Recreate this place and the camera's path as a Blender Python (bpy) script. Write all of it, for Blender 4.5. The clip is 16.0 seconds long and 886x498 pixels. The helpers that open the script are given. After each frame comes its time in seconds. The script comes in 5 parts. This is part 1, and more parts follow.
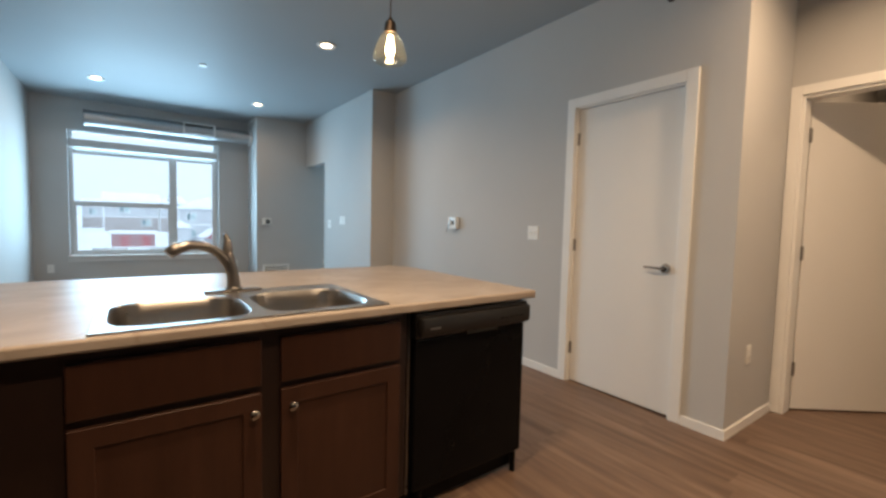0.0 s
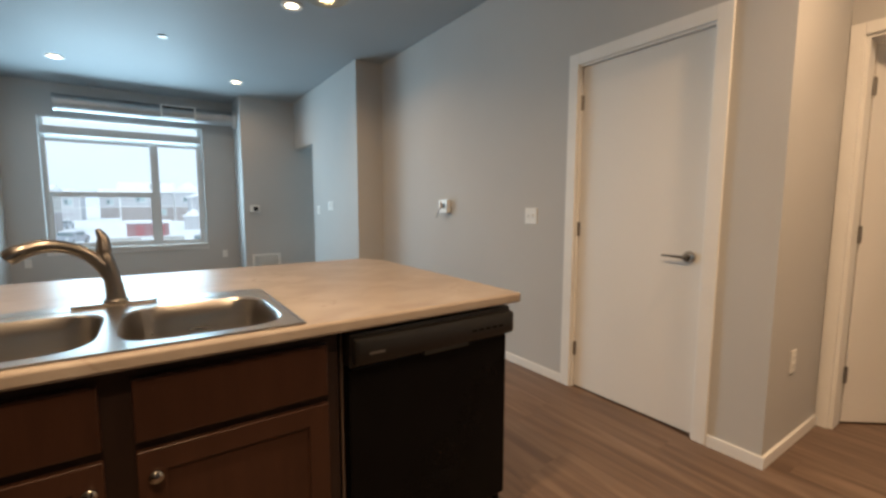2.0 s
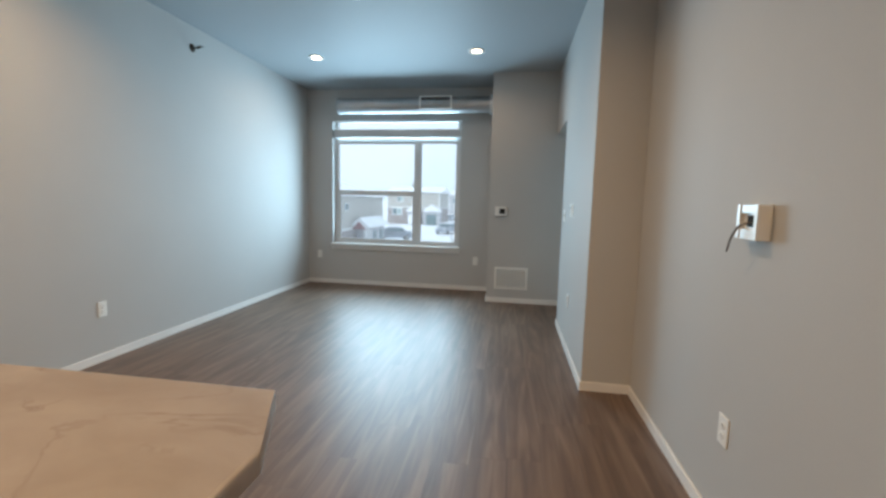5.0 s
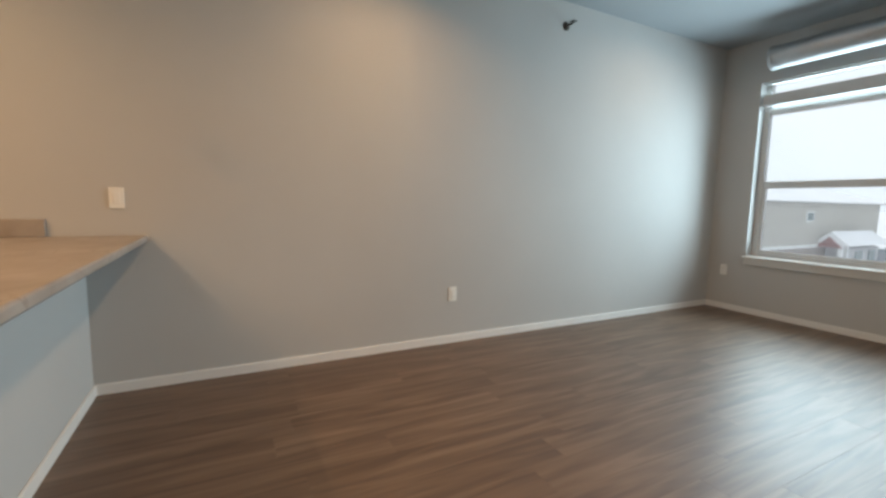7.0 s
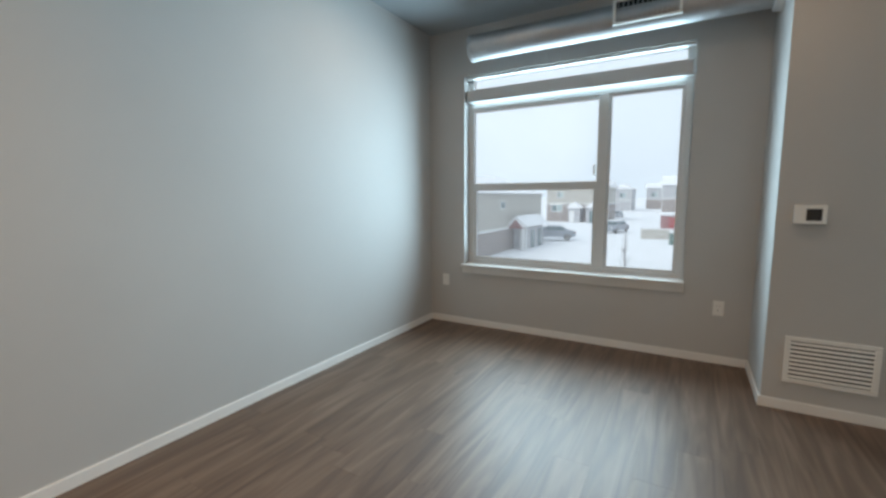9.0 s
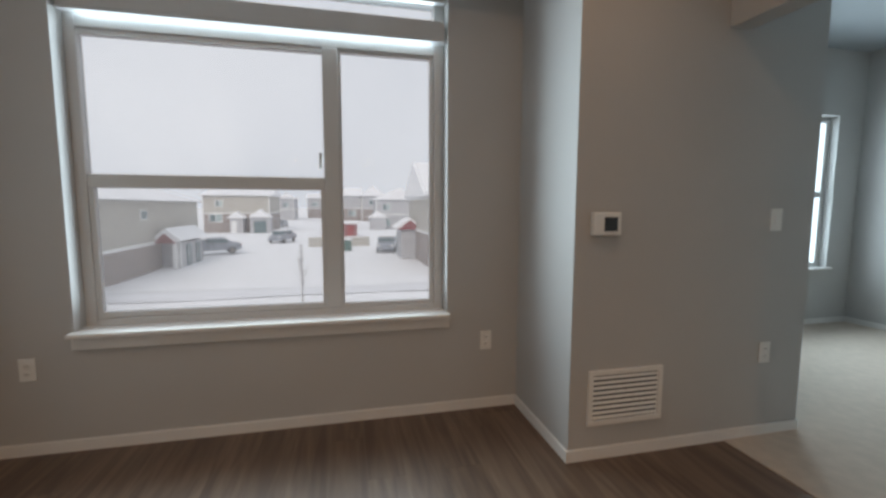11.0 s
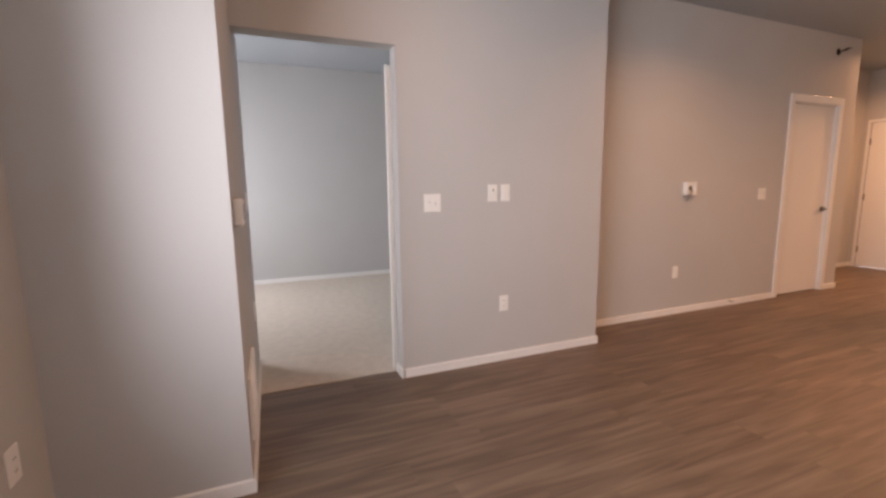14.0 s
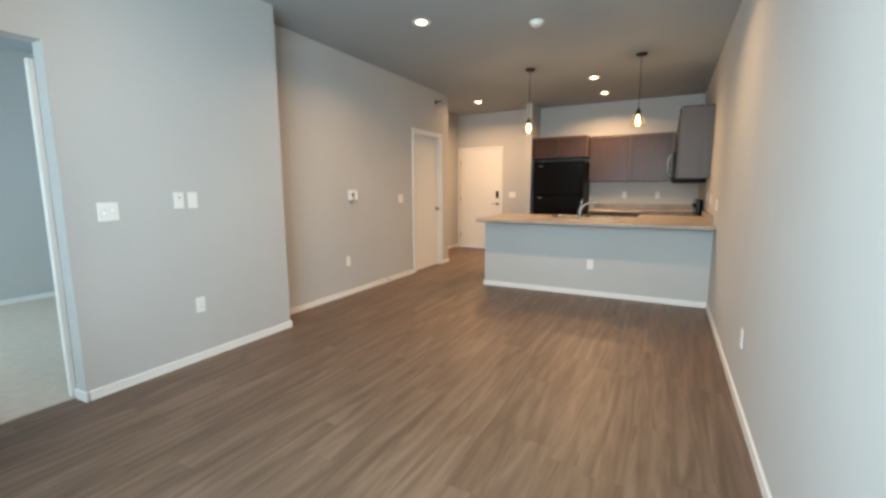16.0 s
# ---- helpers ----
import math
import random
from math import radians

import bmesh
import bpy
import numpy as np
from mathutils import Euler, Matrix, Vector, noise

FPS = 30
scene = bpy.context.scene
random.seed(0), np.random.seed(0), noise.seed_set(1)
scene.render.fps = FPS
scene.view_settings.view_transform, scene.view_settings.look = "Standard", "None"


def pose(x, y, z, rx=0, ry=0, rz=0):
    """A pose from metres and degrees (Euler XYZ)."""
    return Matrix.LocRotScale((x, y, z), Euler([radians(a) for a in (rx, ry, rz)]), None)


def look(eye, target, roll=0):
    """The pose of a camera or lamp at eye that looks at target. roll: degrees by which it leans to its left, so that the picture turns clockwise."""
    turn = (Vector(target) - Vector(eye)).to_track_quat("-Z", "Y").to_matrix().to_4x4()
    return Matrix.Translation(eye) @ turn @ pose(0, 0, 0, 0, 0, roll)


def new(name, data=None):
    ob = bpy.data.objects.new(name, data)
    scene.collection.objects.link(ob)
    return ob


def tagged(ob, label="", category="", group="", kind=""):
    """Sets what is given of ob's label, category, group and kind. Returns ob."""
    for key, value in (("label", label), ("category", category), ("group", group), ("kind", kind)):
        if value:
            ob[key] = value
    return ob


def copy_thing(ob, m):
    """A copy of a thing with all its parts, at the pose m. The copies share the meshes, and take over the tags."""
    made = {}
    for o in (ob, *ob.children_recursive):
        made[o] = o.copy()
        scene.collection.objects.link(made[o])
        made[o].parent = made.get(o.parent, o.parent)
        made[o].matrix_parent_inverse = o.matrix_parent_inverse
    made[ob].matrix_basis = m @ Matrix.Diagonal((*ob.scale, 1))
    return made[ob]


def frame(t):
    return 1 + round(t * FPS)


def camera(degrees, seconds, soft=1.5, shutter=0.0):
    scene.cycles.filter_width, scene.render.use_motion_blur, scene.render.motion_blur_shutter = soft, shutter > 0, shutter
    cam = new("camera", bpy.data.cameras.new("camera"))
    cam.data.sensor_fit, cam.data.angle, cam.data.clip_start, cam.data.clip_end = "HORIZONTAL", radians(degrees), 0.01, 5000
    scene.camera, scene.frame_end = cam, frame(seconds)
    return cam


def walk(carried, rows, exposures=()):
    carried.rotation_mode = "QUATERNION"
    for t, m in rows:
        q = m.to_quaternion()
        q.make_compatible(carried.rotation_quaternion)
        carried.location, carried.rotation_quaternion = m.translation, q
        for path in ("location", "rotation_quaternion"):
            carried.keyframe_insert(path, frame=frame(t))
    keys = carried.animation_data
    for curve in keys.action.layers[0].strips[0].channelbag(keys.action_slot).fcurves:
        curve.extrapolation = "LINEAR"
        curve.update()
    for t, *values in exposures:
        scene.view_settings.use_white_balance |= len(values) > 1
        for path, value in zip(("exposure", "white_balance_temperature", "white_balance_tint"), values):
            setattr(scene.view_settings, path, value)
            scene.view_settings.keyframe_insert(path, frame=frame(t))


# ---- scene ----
cam = camera(92.1, 16.0, soft=2.8)
PATH = [
    (0, (1.112, -2.397, 1.23), (2.288, -0.784, 1.105), 1.4),
    (0.5, (1.068, -2.396, 1.247), (2.047, -0.658, 1.099), 0.6),
    (1, (1.094, -2.388, 1.24), (2.025, -0.626, 1.065), -0.1),
    (1.5, (1.296, -2.298, 1.21), (2.325, -0.594, 1.018), -0.3),
    (2, (1.563, -2.138, 1.238), (2.686, -0.496, 1.032), 0.1),
    (2.5, (1.894, -1.925, 1.227), (3.04, -0.297, 1.031), 0.9),
    (3, (2.18, -1.708, 1.228), (3.241, -0.024, 1.033), 1.7),
    (4.2, (2.90, -0.93, 1.25), (3.13, 1.04, 1.04), 1.6),
    (5.5, (3.045, -0.098, 1.274), (2.383, 1.775, 1.044), 1.5),
    (6, (3.012, 0.236, 1.265), (1.935, 1.905, 1.031), 1.6),
    (6.5, (2.987, 0.492, 1.171), (1.518, 1.834, 0.967), 1.2),
    (7, (2.971, 0.688, 1.133), (1.203, 1.598, 0.915), 1.1),
    (7.5, (2.843, 0.888, 1.127), (1.03, 1.696, 0.883), 0.3),
    (8, (2.559, 1.154, 1.174), (0.918, 2.267, 0.917), 0.0),
    (8.5, (2.432, 1.565, 1.258), (1.102, 3.035, 0.993), 0.4),
    (9, (2.324, 1.911, 1.277), (1.332, 3.631, 1.038), -0.3),
    (11.5, (1.544, 3.606, 1.247), (2.415, 5.396, 1.053), 0.3),
    (12, (1.41, 3.966, 1.268), (2.717, 5.464, 1.047), 0.1),
    (12.5, (1.372, 4.289, 1.26), (3.036, 5.372, 1.023), -0.5),
    (13, (1.265, 4.558, 1.255), (3.194, 5.036, 1.023), -0.3),
    (13.5, (1.123, 4.77, 1.21), (3.104, 4.599, 0.992), -0.7),
    (14, (0.93, 4.911, 1.262), (2.767, 4.172, 0.978), -0.7),
    (14.5, (0.825, 5.104, 1.274), (2.399, 3.908, 0.968), -0.3),
    (15, (0.675, 5.24, 1.259), (1.978, 3.751, 0.963), -0.3),
    (15.5, (0.518, 5.282, 1.291), (1.593, 3.622, 0.993), -0.2),
    (16, (0.448, 5.333, 1.301), (1.367, 3.579, 1.02), -0.2),
]
EXPOSURES = [
    (0.0, 0.13, 6050, 10), (1.2, 0.10, 6200, 10), (2.0, 0.08, 6550, 12), (3.0, 0.05, 6500, 12), (5.5, -0.03, 6550, 12), (7.0, -0.10, 7500, 17), (7.6, -0.07, 7300, 16), (8.2, -0.14, 7200, 16), (9.0, -0.20, 7050, 15),
    (11.3, -0.62, 8000, 26), (12.5, -0.71, 8100, 30), (13.0, -0.70, 8300, 33), (13.5, -0.38, 9500, 46), (14.0, -0.06, 9400, 46), (14.7, 0.27, 7950, 22), (16.0, 0.33, 7350, 16),
]
walk(cam, [(t, look(e, g, r)) for t, e, g, r in PATH], EXPOSURES)

# ---- world and large lights ----
world = bpy.data.worlds.new("overcast_sky")
scene.world = world
world.use_nodes = True
wn, wl = world.node_tree.nodes, world.node_tree.links
sky = wn.new("ShaderNodeTexSky")
sky.sky_type, sky.sun_disc = "NISHITA", False
sky.sun_elevation, sky.sun_rotation = radians(28), radians(200)
sky.air_density, sky.dust_density = 1.0, 6.0
veil = wn.new("ShaderNodeHueSaturation")
veil.inputs["Saturation"].default_value = 0.12
cloud = wn.new("ShaderNodeMixRGB")
cloud.inputs["Fac"].default_value = 0.75
sky_way, billow, cover = wn.new("ShaderNodeTexCoord"), wn.new("ShaderNodeTexNoise"), wn.new("ShaderNodeValToRGB")
billow.inputs["Scale"].default_value, billow.inputs["Detail"].default_value, billow.inputs["Distortion"].default_value = 2.6, 5, 0.6
cover.color_ramp.elements[0].position, cover.color_ramp.elements[0].color = 0.3, (13.6, 16.2, 18.8, 1)
cover.color_ramp.elements[1].position, cover.color_ramp.elements[1].color = 0.7, (16.0, 18.6, 21.0, 1)
wl.new(sky_way.outputs["Generated"], billow.inputs["Vector"])
wl.new(billow.outputs["Fac"], cover.inputs["Fac"])
wl.new(cover.outputs["Color"], cloud.inputs["Color2"])
wl.new(sky.outputs["Color"], veil.inputs["Color"])
wl.new(veil.outputs["Color"], cloud.inputs["Color1"])
wl.new(cloud.outputs["Color"], wn["Background"].inputs["Color"])
wn["Background"].inputs["Strength"].default_value = 0.10

sun = bpy.data.lights.new("sun", "SUN")
sun.energy, sun.angle, sun.color = 1.4, radians(25), (1.0, 0.96, 0.9)
new("sun", sun).matrix_world = look((0, 0, 50), (12, 30, 25))

DAY = (0.52, 0.82, 1.0)
WARM = (1.0, 0.67, 0.37)


def window_light(name, x, y, z, w, h, watts, spread):
    """The sky's light through a window's opening, facing into the room."""
    la = bpy.data.lights.new(name, "AREA")
    la.shape, la.size, la.size_y, la.energy, la.color = "RECTANGLE", w, h, watts, DAY
    la.spread = radians(spread)
    new(name, la).matrix_world = look((x, y, z), (x, y - 1, z))


window_light("living_window_sky", 1.34, 5.802, 1.57, 1.80, 1.64, 114, 143)
window_light("bedroom_window_sky", 5.95, 7.2, 1.5, 1.9, 2.0, 165, 150)

# ---- small builders ----
CH, YW, BX, EX, AX, SY, PY = 2.86, 5.70, 3.56, 3.88, 4.62, -3.30, -1.416


def mesh_from(bm, name, smooth=False):
    me = bpy.data.meshes.new(name)
    bm.normal_update()
    # a broad flat face keeps its own normal beside a narrow rounded edge
    broad = []
    for i, e in enumerate(bm.edges):
        if len(e.link_faces) == 2:
            a, b = sorted(f.calc_area() for f in e.link_faces)
            if b > 6 * a and e.calc_face_angle(0.0) > 0.12:
                broad.append(i)
    bm.to_mesh(me)
    bm.free()
    if smooth:
        me.polygons.foreach_set("use_smooth", [True] * len(me.polygons))
        me.set_sharp_from_angle(angle=radians(38))
        for i in broad:
            me.edges[i].use_edge_sharp = True
    return me


def thing(name, at, label, category, group="", kind=""):
    """An empty at the base of a thing."""
    ob = new(name)
    ob.empty_display_size = 0.1
    ob.location = at
    return tagged(ob, label, category, group, kind)


def part(name, bm, material, parent, label="", smooth=True):
    """One mesh under a thing or part; the bmesh is in world metres."""
    off, p = Vector((0, 0, 0)), parent
    while p:
        off += p.location
        p = p.parent
    for v in bm.verts:
        v.co -= off
    me = mesh_from(bm, name, smooth)
    me.materials.append(material)
    ob = new(name, me)
    ob.parent = parent
    return tagged(ob, label)


def solo(name, bm, material, label="", category="", group="", kind="", smooth=True, at=None):
    """A thing or piece of the setting that is one mesh."""
    at = Vector(at or (0, 0, 0))
    for v in bm.verts:
        v.co -= at
    me = mesh_from(bm, name, smooth)
    me.materials.append(material)
    ob = new(name, me)
    ob.location = at
    return tagged(ob, label, category, group, kind)


def bx(lo, hi, bevel=0.0, bm=None, seg=2):
    """A box between two corners, edges rounded by bevel."""
    b = bmesh.new()
    bmesh.ops.create_cube(b, size=1)
    for v in b.verts:
        for i in range(3):
            v.co[i] = (lo[i] + hi[i]) / 2 + v.co[i] * (hi[i] - lo[i])
    if bevel:
        bmesh.ops.bevel(b, geom=b.edges[:], offset=bevel, segments=seg, affect="EDGES", profile=0.5)
    return merge(bm, b)


def merge(bm, b):
    if bm is None:
        return b
    me = bpy.data.meshes.new("tmp")
    b.to_mesh(me)
    b.free()
    bm.from_mesh(me)
    bpy.data.meshes.remove(me)
    return bm


def cyl(p0, p1, r0, r1=None, seg=24, bevel=0.0, bm=None):
    """A capped cylinder or cone from p0 to p1."""
    p0, p1 = Vector(p0), Vector(p1)
    b = bmesh.new()
    bmesh.ops.create_cone(b, cap_ends=True, segments=seg, radius1=r0, radius2=r0 if r1 is None else r1, depth=(p1 - p0).length)
    if bevel:
        rims = [e for e in b.edges if abs(e.verts[0].co.z - e.verts[1].co.z) < 1e-6]
        bmesh.ops.bevel(b, geom=rims, offset=bevel, segments=2, affect="EDGES")
    m = Matrix.Translation((p0 + p1) / 2) @ (p1 - p0).to_track_quat("Z", "Y").to_matrix().to_4x4()
    bmesh.ops.transform(b, matrix=m, verts=b.verts)
    return merge(bm, b)


def lathe(profile, at, seg=32, bm=None, axis="Z"):
    """A body of revolution from (radius, height) pairs."""
    b = bmesh.new()
    rings = []
    for r, h in profile:
        ring = []
        for i in range(seg):
            a = 2 * math.pi * i / seg
            ring.append(b.verts.new((r * math.cos(a), r * math.sin(a), h)))
        rings.append(ring)
    for lo, hi in zip(rings, rings[1:]):
        for i in range(seg):
            b.faces.new((lo[i], lo[(i + 1) % seg], hi[(i + 1) % seg], hi[i]))
    m = Matrix.Translation(at)
    if axis == "Y":
        m = m @ pose(0, 0, 0, 90)
    if axis == "X":
        m = m @ pose(0, 0, 0, 0, 90)
    bmesh.ops.transform(b, matrix=m, verts=b.verts)
    bmesh.ops.recalc_face_normals(b, faces=b.faces)
    return merge(bm, b)


def tube(points, radii, seg=14, bm=None):
    """A round tube along points, capped."""
    pts = [Vector(p) for p in points]
    if not isinstance(radii, (list, tuple)):
        radii = [radii] * len(pts)
    b = bmesh.new()
    rings, side = [], None
    for i, p in enumerate(pts):
        d = (pts[min(i + 1, len(pts) - 1)] - pts[max(i - 1, 0)]).normalized()
        if side is None:
            side = d.orthogonal().normalized()
        side = (side - d * side.dot(d)).normalized()
        up = d.cross(side)
        rings.append([b.verts.new(p + radii[i] * (math.cos(2 * math.pi * k / seg) * side + math.sin(2 * math.pi * k / seg) * up)) for k in range(seg)])
    for lo, hi in zip(rings, rings[1:]):
        for i in range(seg):
            b.faces.new((lo[i], lo[(i + 1) % seg], hi[(i + 1) % seg], hi[i]))
    b.faces.new(rings[0][::-1])
    b.faces.new(rings[-1])
    bmesh.ops.recalc_face_normals(b, faces=b.faces)
    return merge(bm, b)


def smooth_line(points, n=8):
    """A Catmull-Rom line through points."""
    p = [Vector(q) for q in points]
    p = [2 * p[0] - p[1]] + p + [2 * p[-1] - p[-2]]
    out = []
    for i in range(1, len(p) - 2):
        for k in range(n):
            t = k / n
            a, b, c, d = p[i - 1], p[i], p[i + 1], p[i + 2]
            out.append(0.5 * (2 * b + (c - a) * t + (2 * a - 5 * b + 4 * c - d) * t * t + (3 * b - a - 3 * c + d) * t ** 3))
    return out + [p[-2]]


def slab(xs, ys, drop, z0, z1, bevel):
    """A flat slab over a grid of xs and ys with some cells left out, its edges rounded."""
    b = bmesh.new()
    vs = {}
    for i, x in enumerate(xs):
        for j, y in enumerate(ys):
            vs[i, j] = b.verts.new((x, y, z1))
    for i in range(len(xs) - 1):
        for j in range(len(ys) - 1):
            if (i, j) not in drop:
                b.faces.new((vs[i, j], vs[i + 1, j], vs[i + 1, j + 1], vs[i, j + 1]))
    for v in [v for v in b.verts if not v.link_faces]:
        b.verts.remove(v)
    ext = bmesh.ops.extrude_face_region(b, geom=b.faces[:])
    for g in ext["geom"]:
        if isinstance(g, bmesh.types.BMVert):
            g.co.z = z0
    bmesh.ops.recalc_face_normals(b, faces=b.faces)
    bmesh.ops.dissolve_limit(b, angle_limit=0.01, verts=b.verts, edges=b.edges)
    rims = [e for e in b.edges if len(e.link_faces) == 2 and e.calc_face_angle() > 1.0]
    bmesh.ops.bevel(b, geom=rims, offset=bevel, segments=3, affect="EDGES", profile=0.5)
    return b


# ---- materials ----
def shader(name):
    m = bpy.data.materials.new(name)
    m.use_nodes = True
    return m, m.node_tree.nodes, m.node_tree.links, m.node_tree.nodes["Principled BSDF"]


def ramp(nodes, links, fac, stops):
    r = nodes.new("ShaderNodeValToRGB")
    while len(r.color_ramp.elements) < len(stops):
        r.color_ramp.elements.new(0.5)
    for e, (pos, col) in zip(r.color_ramp.elements, stops):
        e.position, e.color = pos, (*col, 1)
    links.new(fac, r.inputs["Fac"])
    return r


def surface(name, col, rough=0.5, metal=0.0, vary=0.12, scale=3.0, fine=80.0, bump=0.1, depth=0.002, stretch=(1, 1, 1), coat=0.0, rough_vary=0.12):
    """A plain material with broad and fine variation of colour and gloss, and fine relief."""
    m, n, l, p = shader(name)
    tc = n.new("ShaderNodeTexCoord")
    mp = n.new("ShaderNodeMapping")
    mp.inputs["Scale"].default_value = stretch
    l.new(tc.outputs["Object"], mp.inputs["Vector"])
    broad, small = n.new("ShaderNodeTexNoise"), n.new("ShaderNodeTexNoise")
    broad.inputs["Scale"].default_value, broad.inputs["Detail"].default_value = scale, 4
    small.inputs["Scale"].default_value, small.inputs["Detail"].default_value = fine, 3
    for t in (broad, small):
        l.new(mp.outputs["Vector"], t.inputs["Vector"])
    mix = n.new("ShaderNodeMath")
    mix.operation = "MULTIPLY_ADD"
    mix.inputs[1].default_value, mix.inputs[2].default_value = 0.35, 0.0
    l.new(small.outputs["Fac"], mix.inputs[0])
    add = n.new("ShaderNodeMath")
    l.new(mix.outputs[0], add.inputs[0])
    l.new(broad.outputs["Fac"], add.inputs[1])
    lo = tuple(c * (1 - vary) for c in col)
    hi = tuple(min(1, c * (1 + vary)) for c in col)
    r = ramp(n, l, add.outputs[0], [(0.45, lo), (0.9, hi)])
    l.new(r.outputs["Color"], p.inputs["Base Color"])
    rr = n.new("ShaderNodeMapRange")
    rr.inputs["To Min"].default_value, rr.inputs["To Max"].default_value = max(0.02, rough - rough_vary), min(1, rough + rough_vary)
    l.new(broad.outputs["Fac"], rr.inputs["Value"])
    l.new(rr.outputs["Result"], p.inputs["Roughness"])
    p.inputs["Metallic"].default_value = metal
    p.inputs["Coat Weight"].default_value = coat
    if bump:
        b = n.new("ShaderNodeBump")
        b.inputs["Strength"].default_value, b.inputs["Distance"].default_value = bump, depth
        l.new(small.outputs["Fac"], b.inputs["Height"])
        l.new(b.outputs["Normal"], p.inputs["Normal"])
    return m


def plank_material():
    """Grey-brown vinyl plank: long dark and pale streaks along y, a tone of its own for each plank."""
    m, n, l, p = shader("vinyl_plank")
    tc, info = n.new("ShaderNodeTexCoord"), n.new("ShaderNodeObjectInfo")
    shift = n.new("ShaderNodeVectorMath")
    shift.operation = "MULTIPLY_ADD"
    rnd = n.new("ShaderNodeCombineXYZ")
    for k in range(3):
        l.new(info.outputs["Random"], rnd.inputs[k])
    l.new(rnd.outputs[0], shift.inputs[0])
    shift.inputs[1].default_value = (37.0, 91.0, 13.0)
    l.new(tc.outputs["Object"], shift.inputs[2])
    tones = []
    for scale, stretch, detail, dist in ((1.0, (13, 0.9, 1), 2.5, 1.7), (1.0, (80, 3.0, 1), 4, 0.2), (1.0, (6.5, 0.8, 1), 2.5, 1.8)):
        mp = n.new("ShaderNodeMapping")
        mp.inputs["Scale"].default_value = stretch
        l.new(shift.outputs[0], mp.inputs["Vector"])
        t = n.new("ShaderNodeTexNoise")
        t.inputs["Scale"].default_value, t.inputs["Detail"].default_value, t.inputs["Distortion"].default_value = scale, detail, dist
        l.new(mp.outputs["Vector"], t.inputs["Vector"])
        tones.append(t)
    s1 = n.new("ShaderNodeMath")
    s1.operation = "MULTIPLY_ADD"
    s1.inputs[1].default_value = 0.09
    l.new(tones[1].outputs["Fac"], s1.inputs[0])
    l.new(tones[0].outputs["Fac"], s1.inputs[2])
    s2 = n.new("ShaderNodeMath")
    s2.operation = "MULTIPLY_ADD"
    s2.inputs[1].default_value = 0.62
    l.new(tones[2].outputs["Fac"], s2.inputs[0])
    l.new(s1.outputs[0], s2.inputs[2])
    s3 = n.new("ShaderNodeMath")
    s3.operation = "MULTIPLY_ADD"
    s3.inputs[1].default_value = 0.055
    l.new(info.outputs["Random"], s3.inputs[0])
    l.new(s2.outputs[0], s3.inputs[2])
    r = ramp(n, l, s3.outputs[0], [(0.0, (0.098, 0.061, 0.042)), (0.3, (0.141, 0.091, 0.063)), (0.6, (0.186, 0.126, 0.090)), (1.0, (0.232, 0.164, 0.121))])
    rs = n.new("ShaderNodeMapRange")
    rs.inputs["From Min"].default_value, rs.inputs["From Max"].default_value = 0.6, 1.5
    l.new(s3.outputs[0], rs.inputs["Value"])
    for e, pos in zip(r.color_ramp.elements, (0.10, 0.34, 0.57, 0.88)):
        e.position = pos
    l.new(rs.outputs["Result"], r.inputs["Fac"])
    l.new(r.outputs["Color"], p.inputs["Base Color"])
    rr = n.new("ShaderNodeMapRange")
    rr.inputs["To Min"].default_value, rr.inputs["To Max"].default_value = 0.38, 0.52
    l.new(tones[1].outputs["Fac"], rr.inputs["Value"])
    l.new(rr.outputs["Result"], p.inputs["Roughness"])
    b = n.new("ShaderNodeBump")
    b.inputs["Strength"].default_value, b.inputs["Distance"].default_value = 0.25, 0.001
    l.new(tones[1].outputs["Fac"], b.inputs["Height"])
    l.new(b.outputs["Normal"], p.inputs["Normal"])
    return m


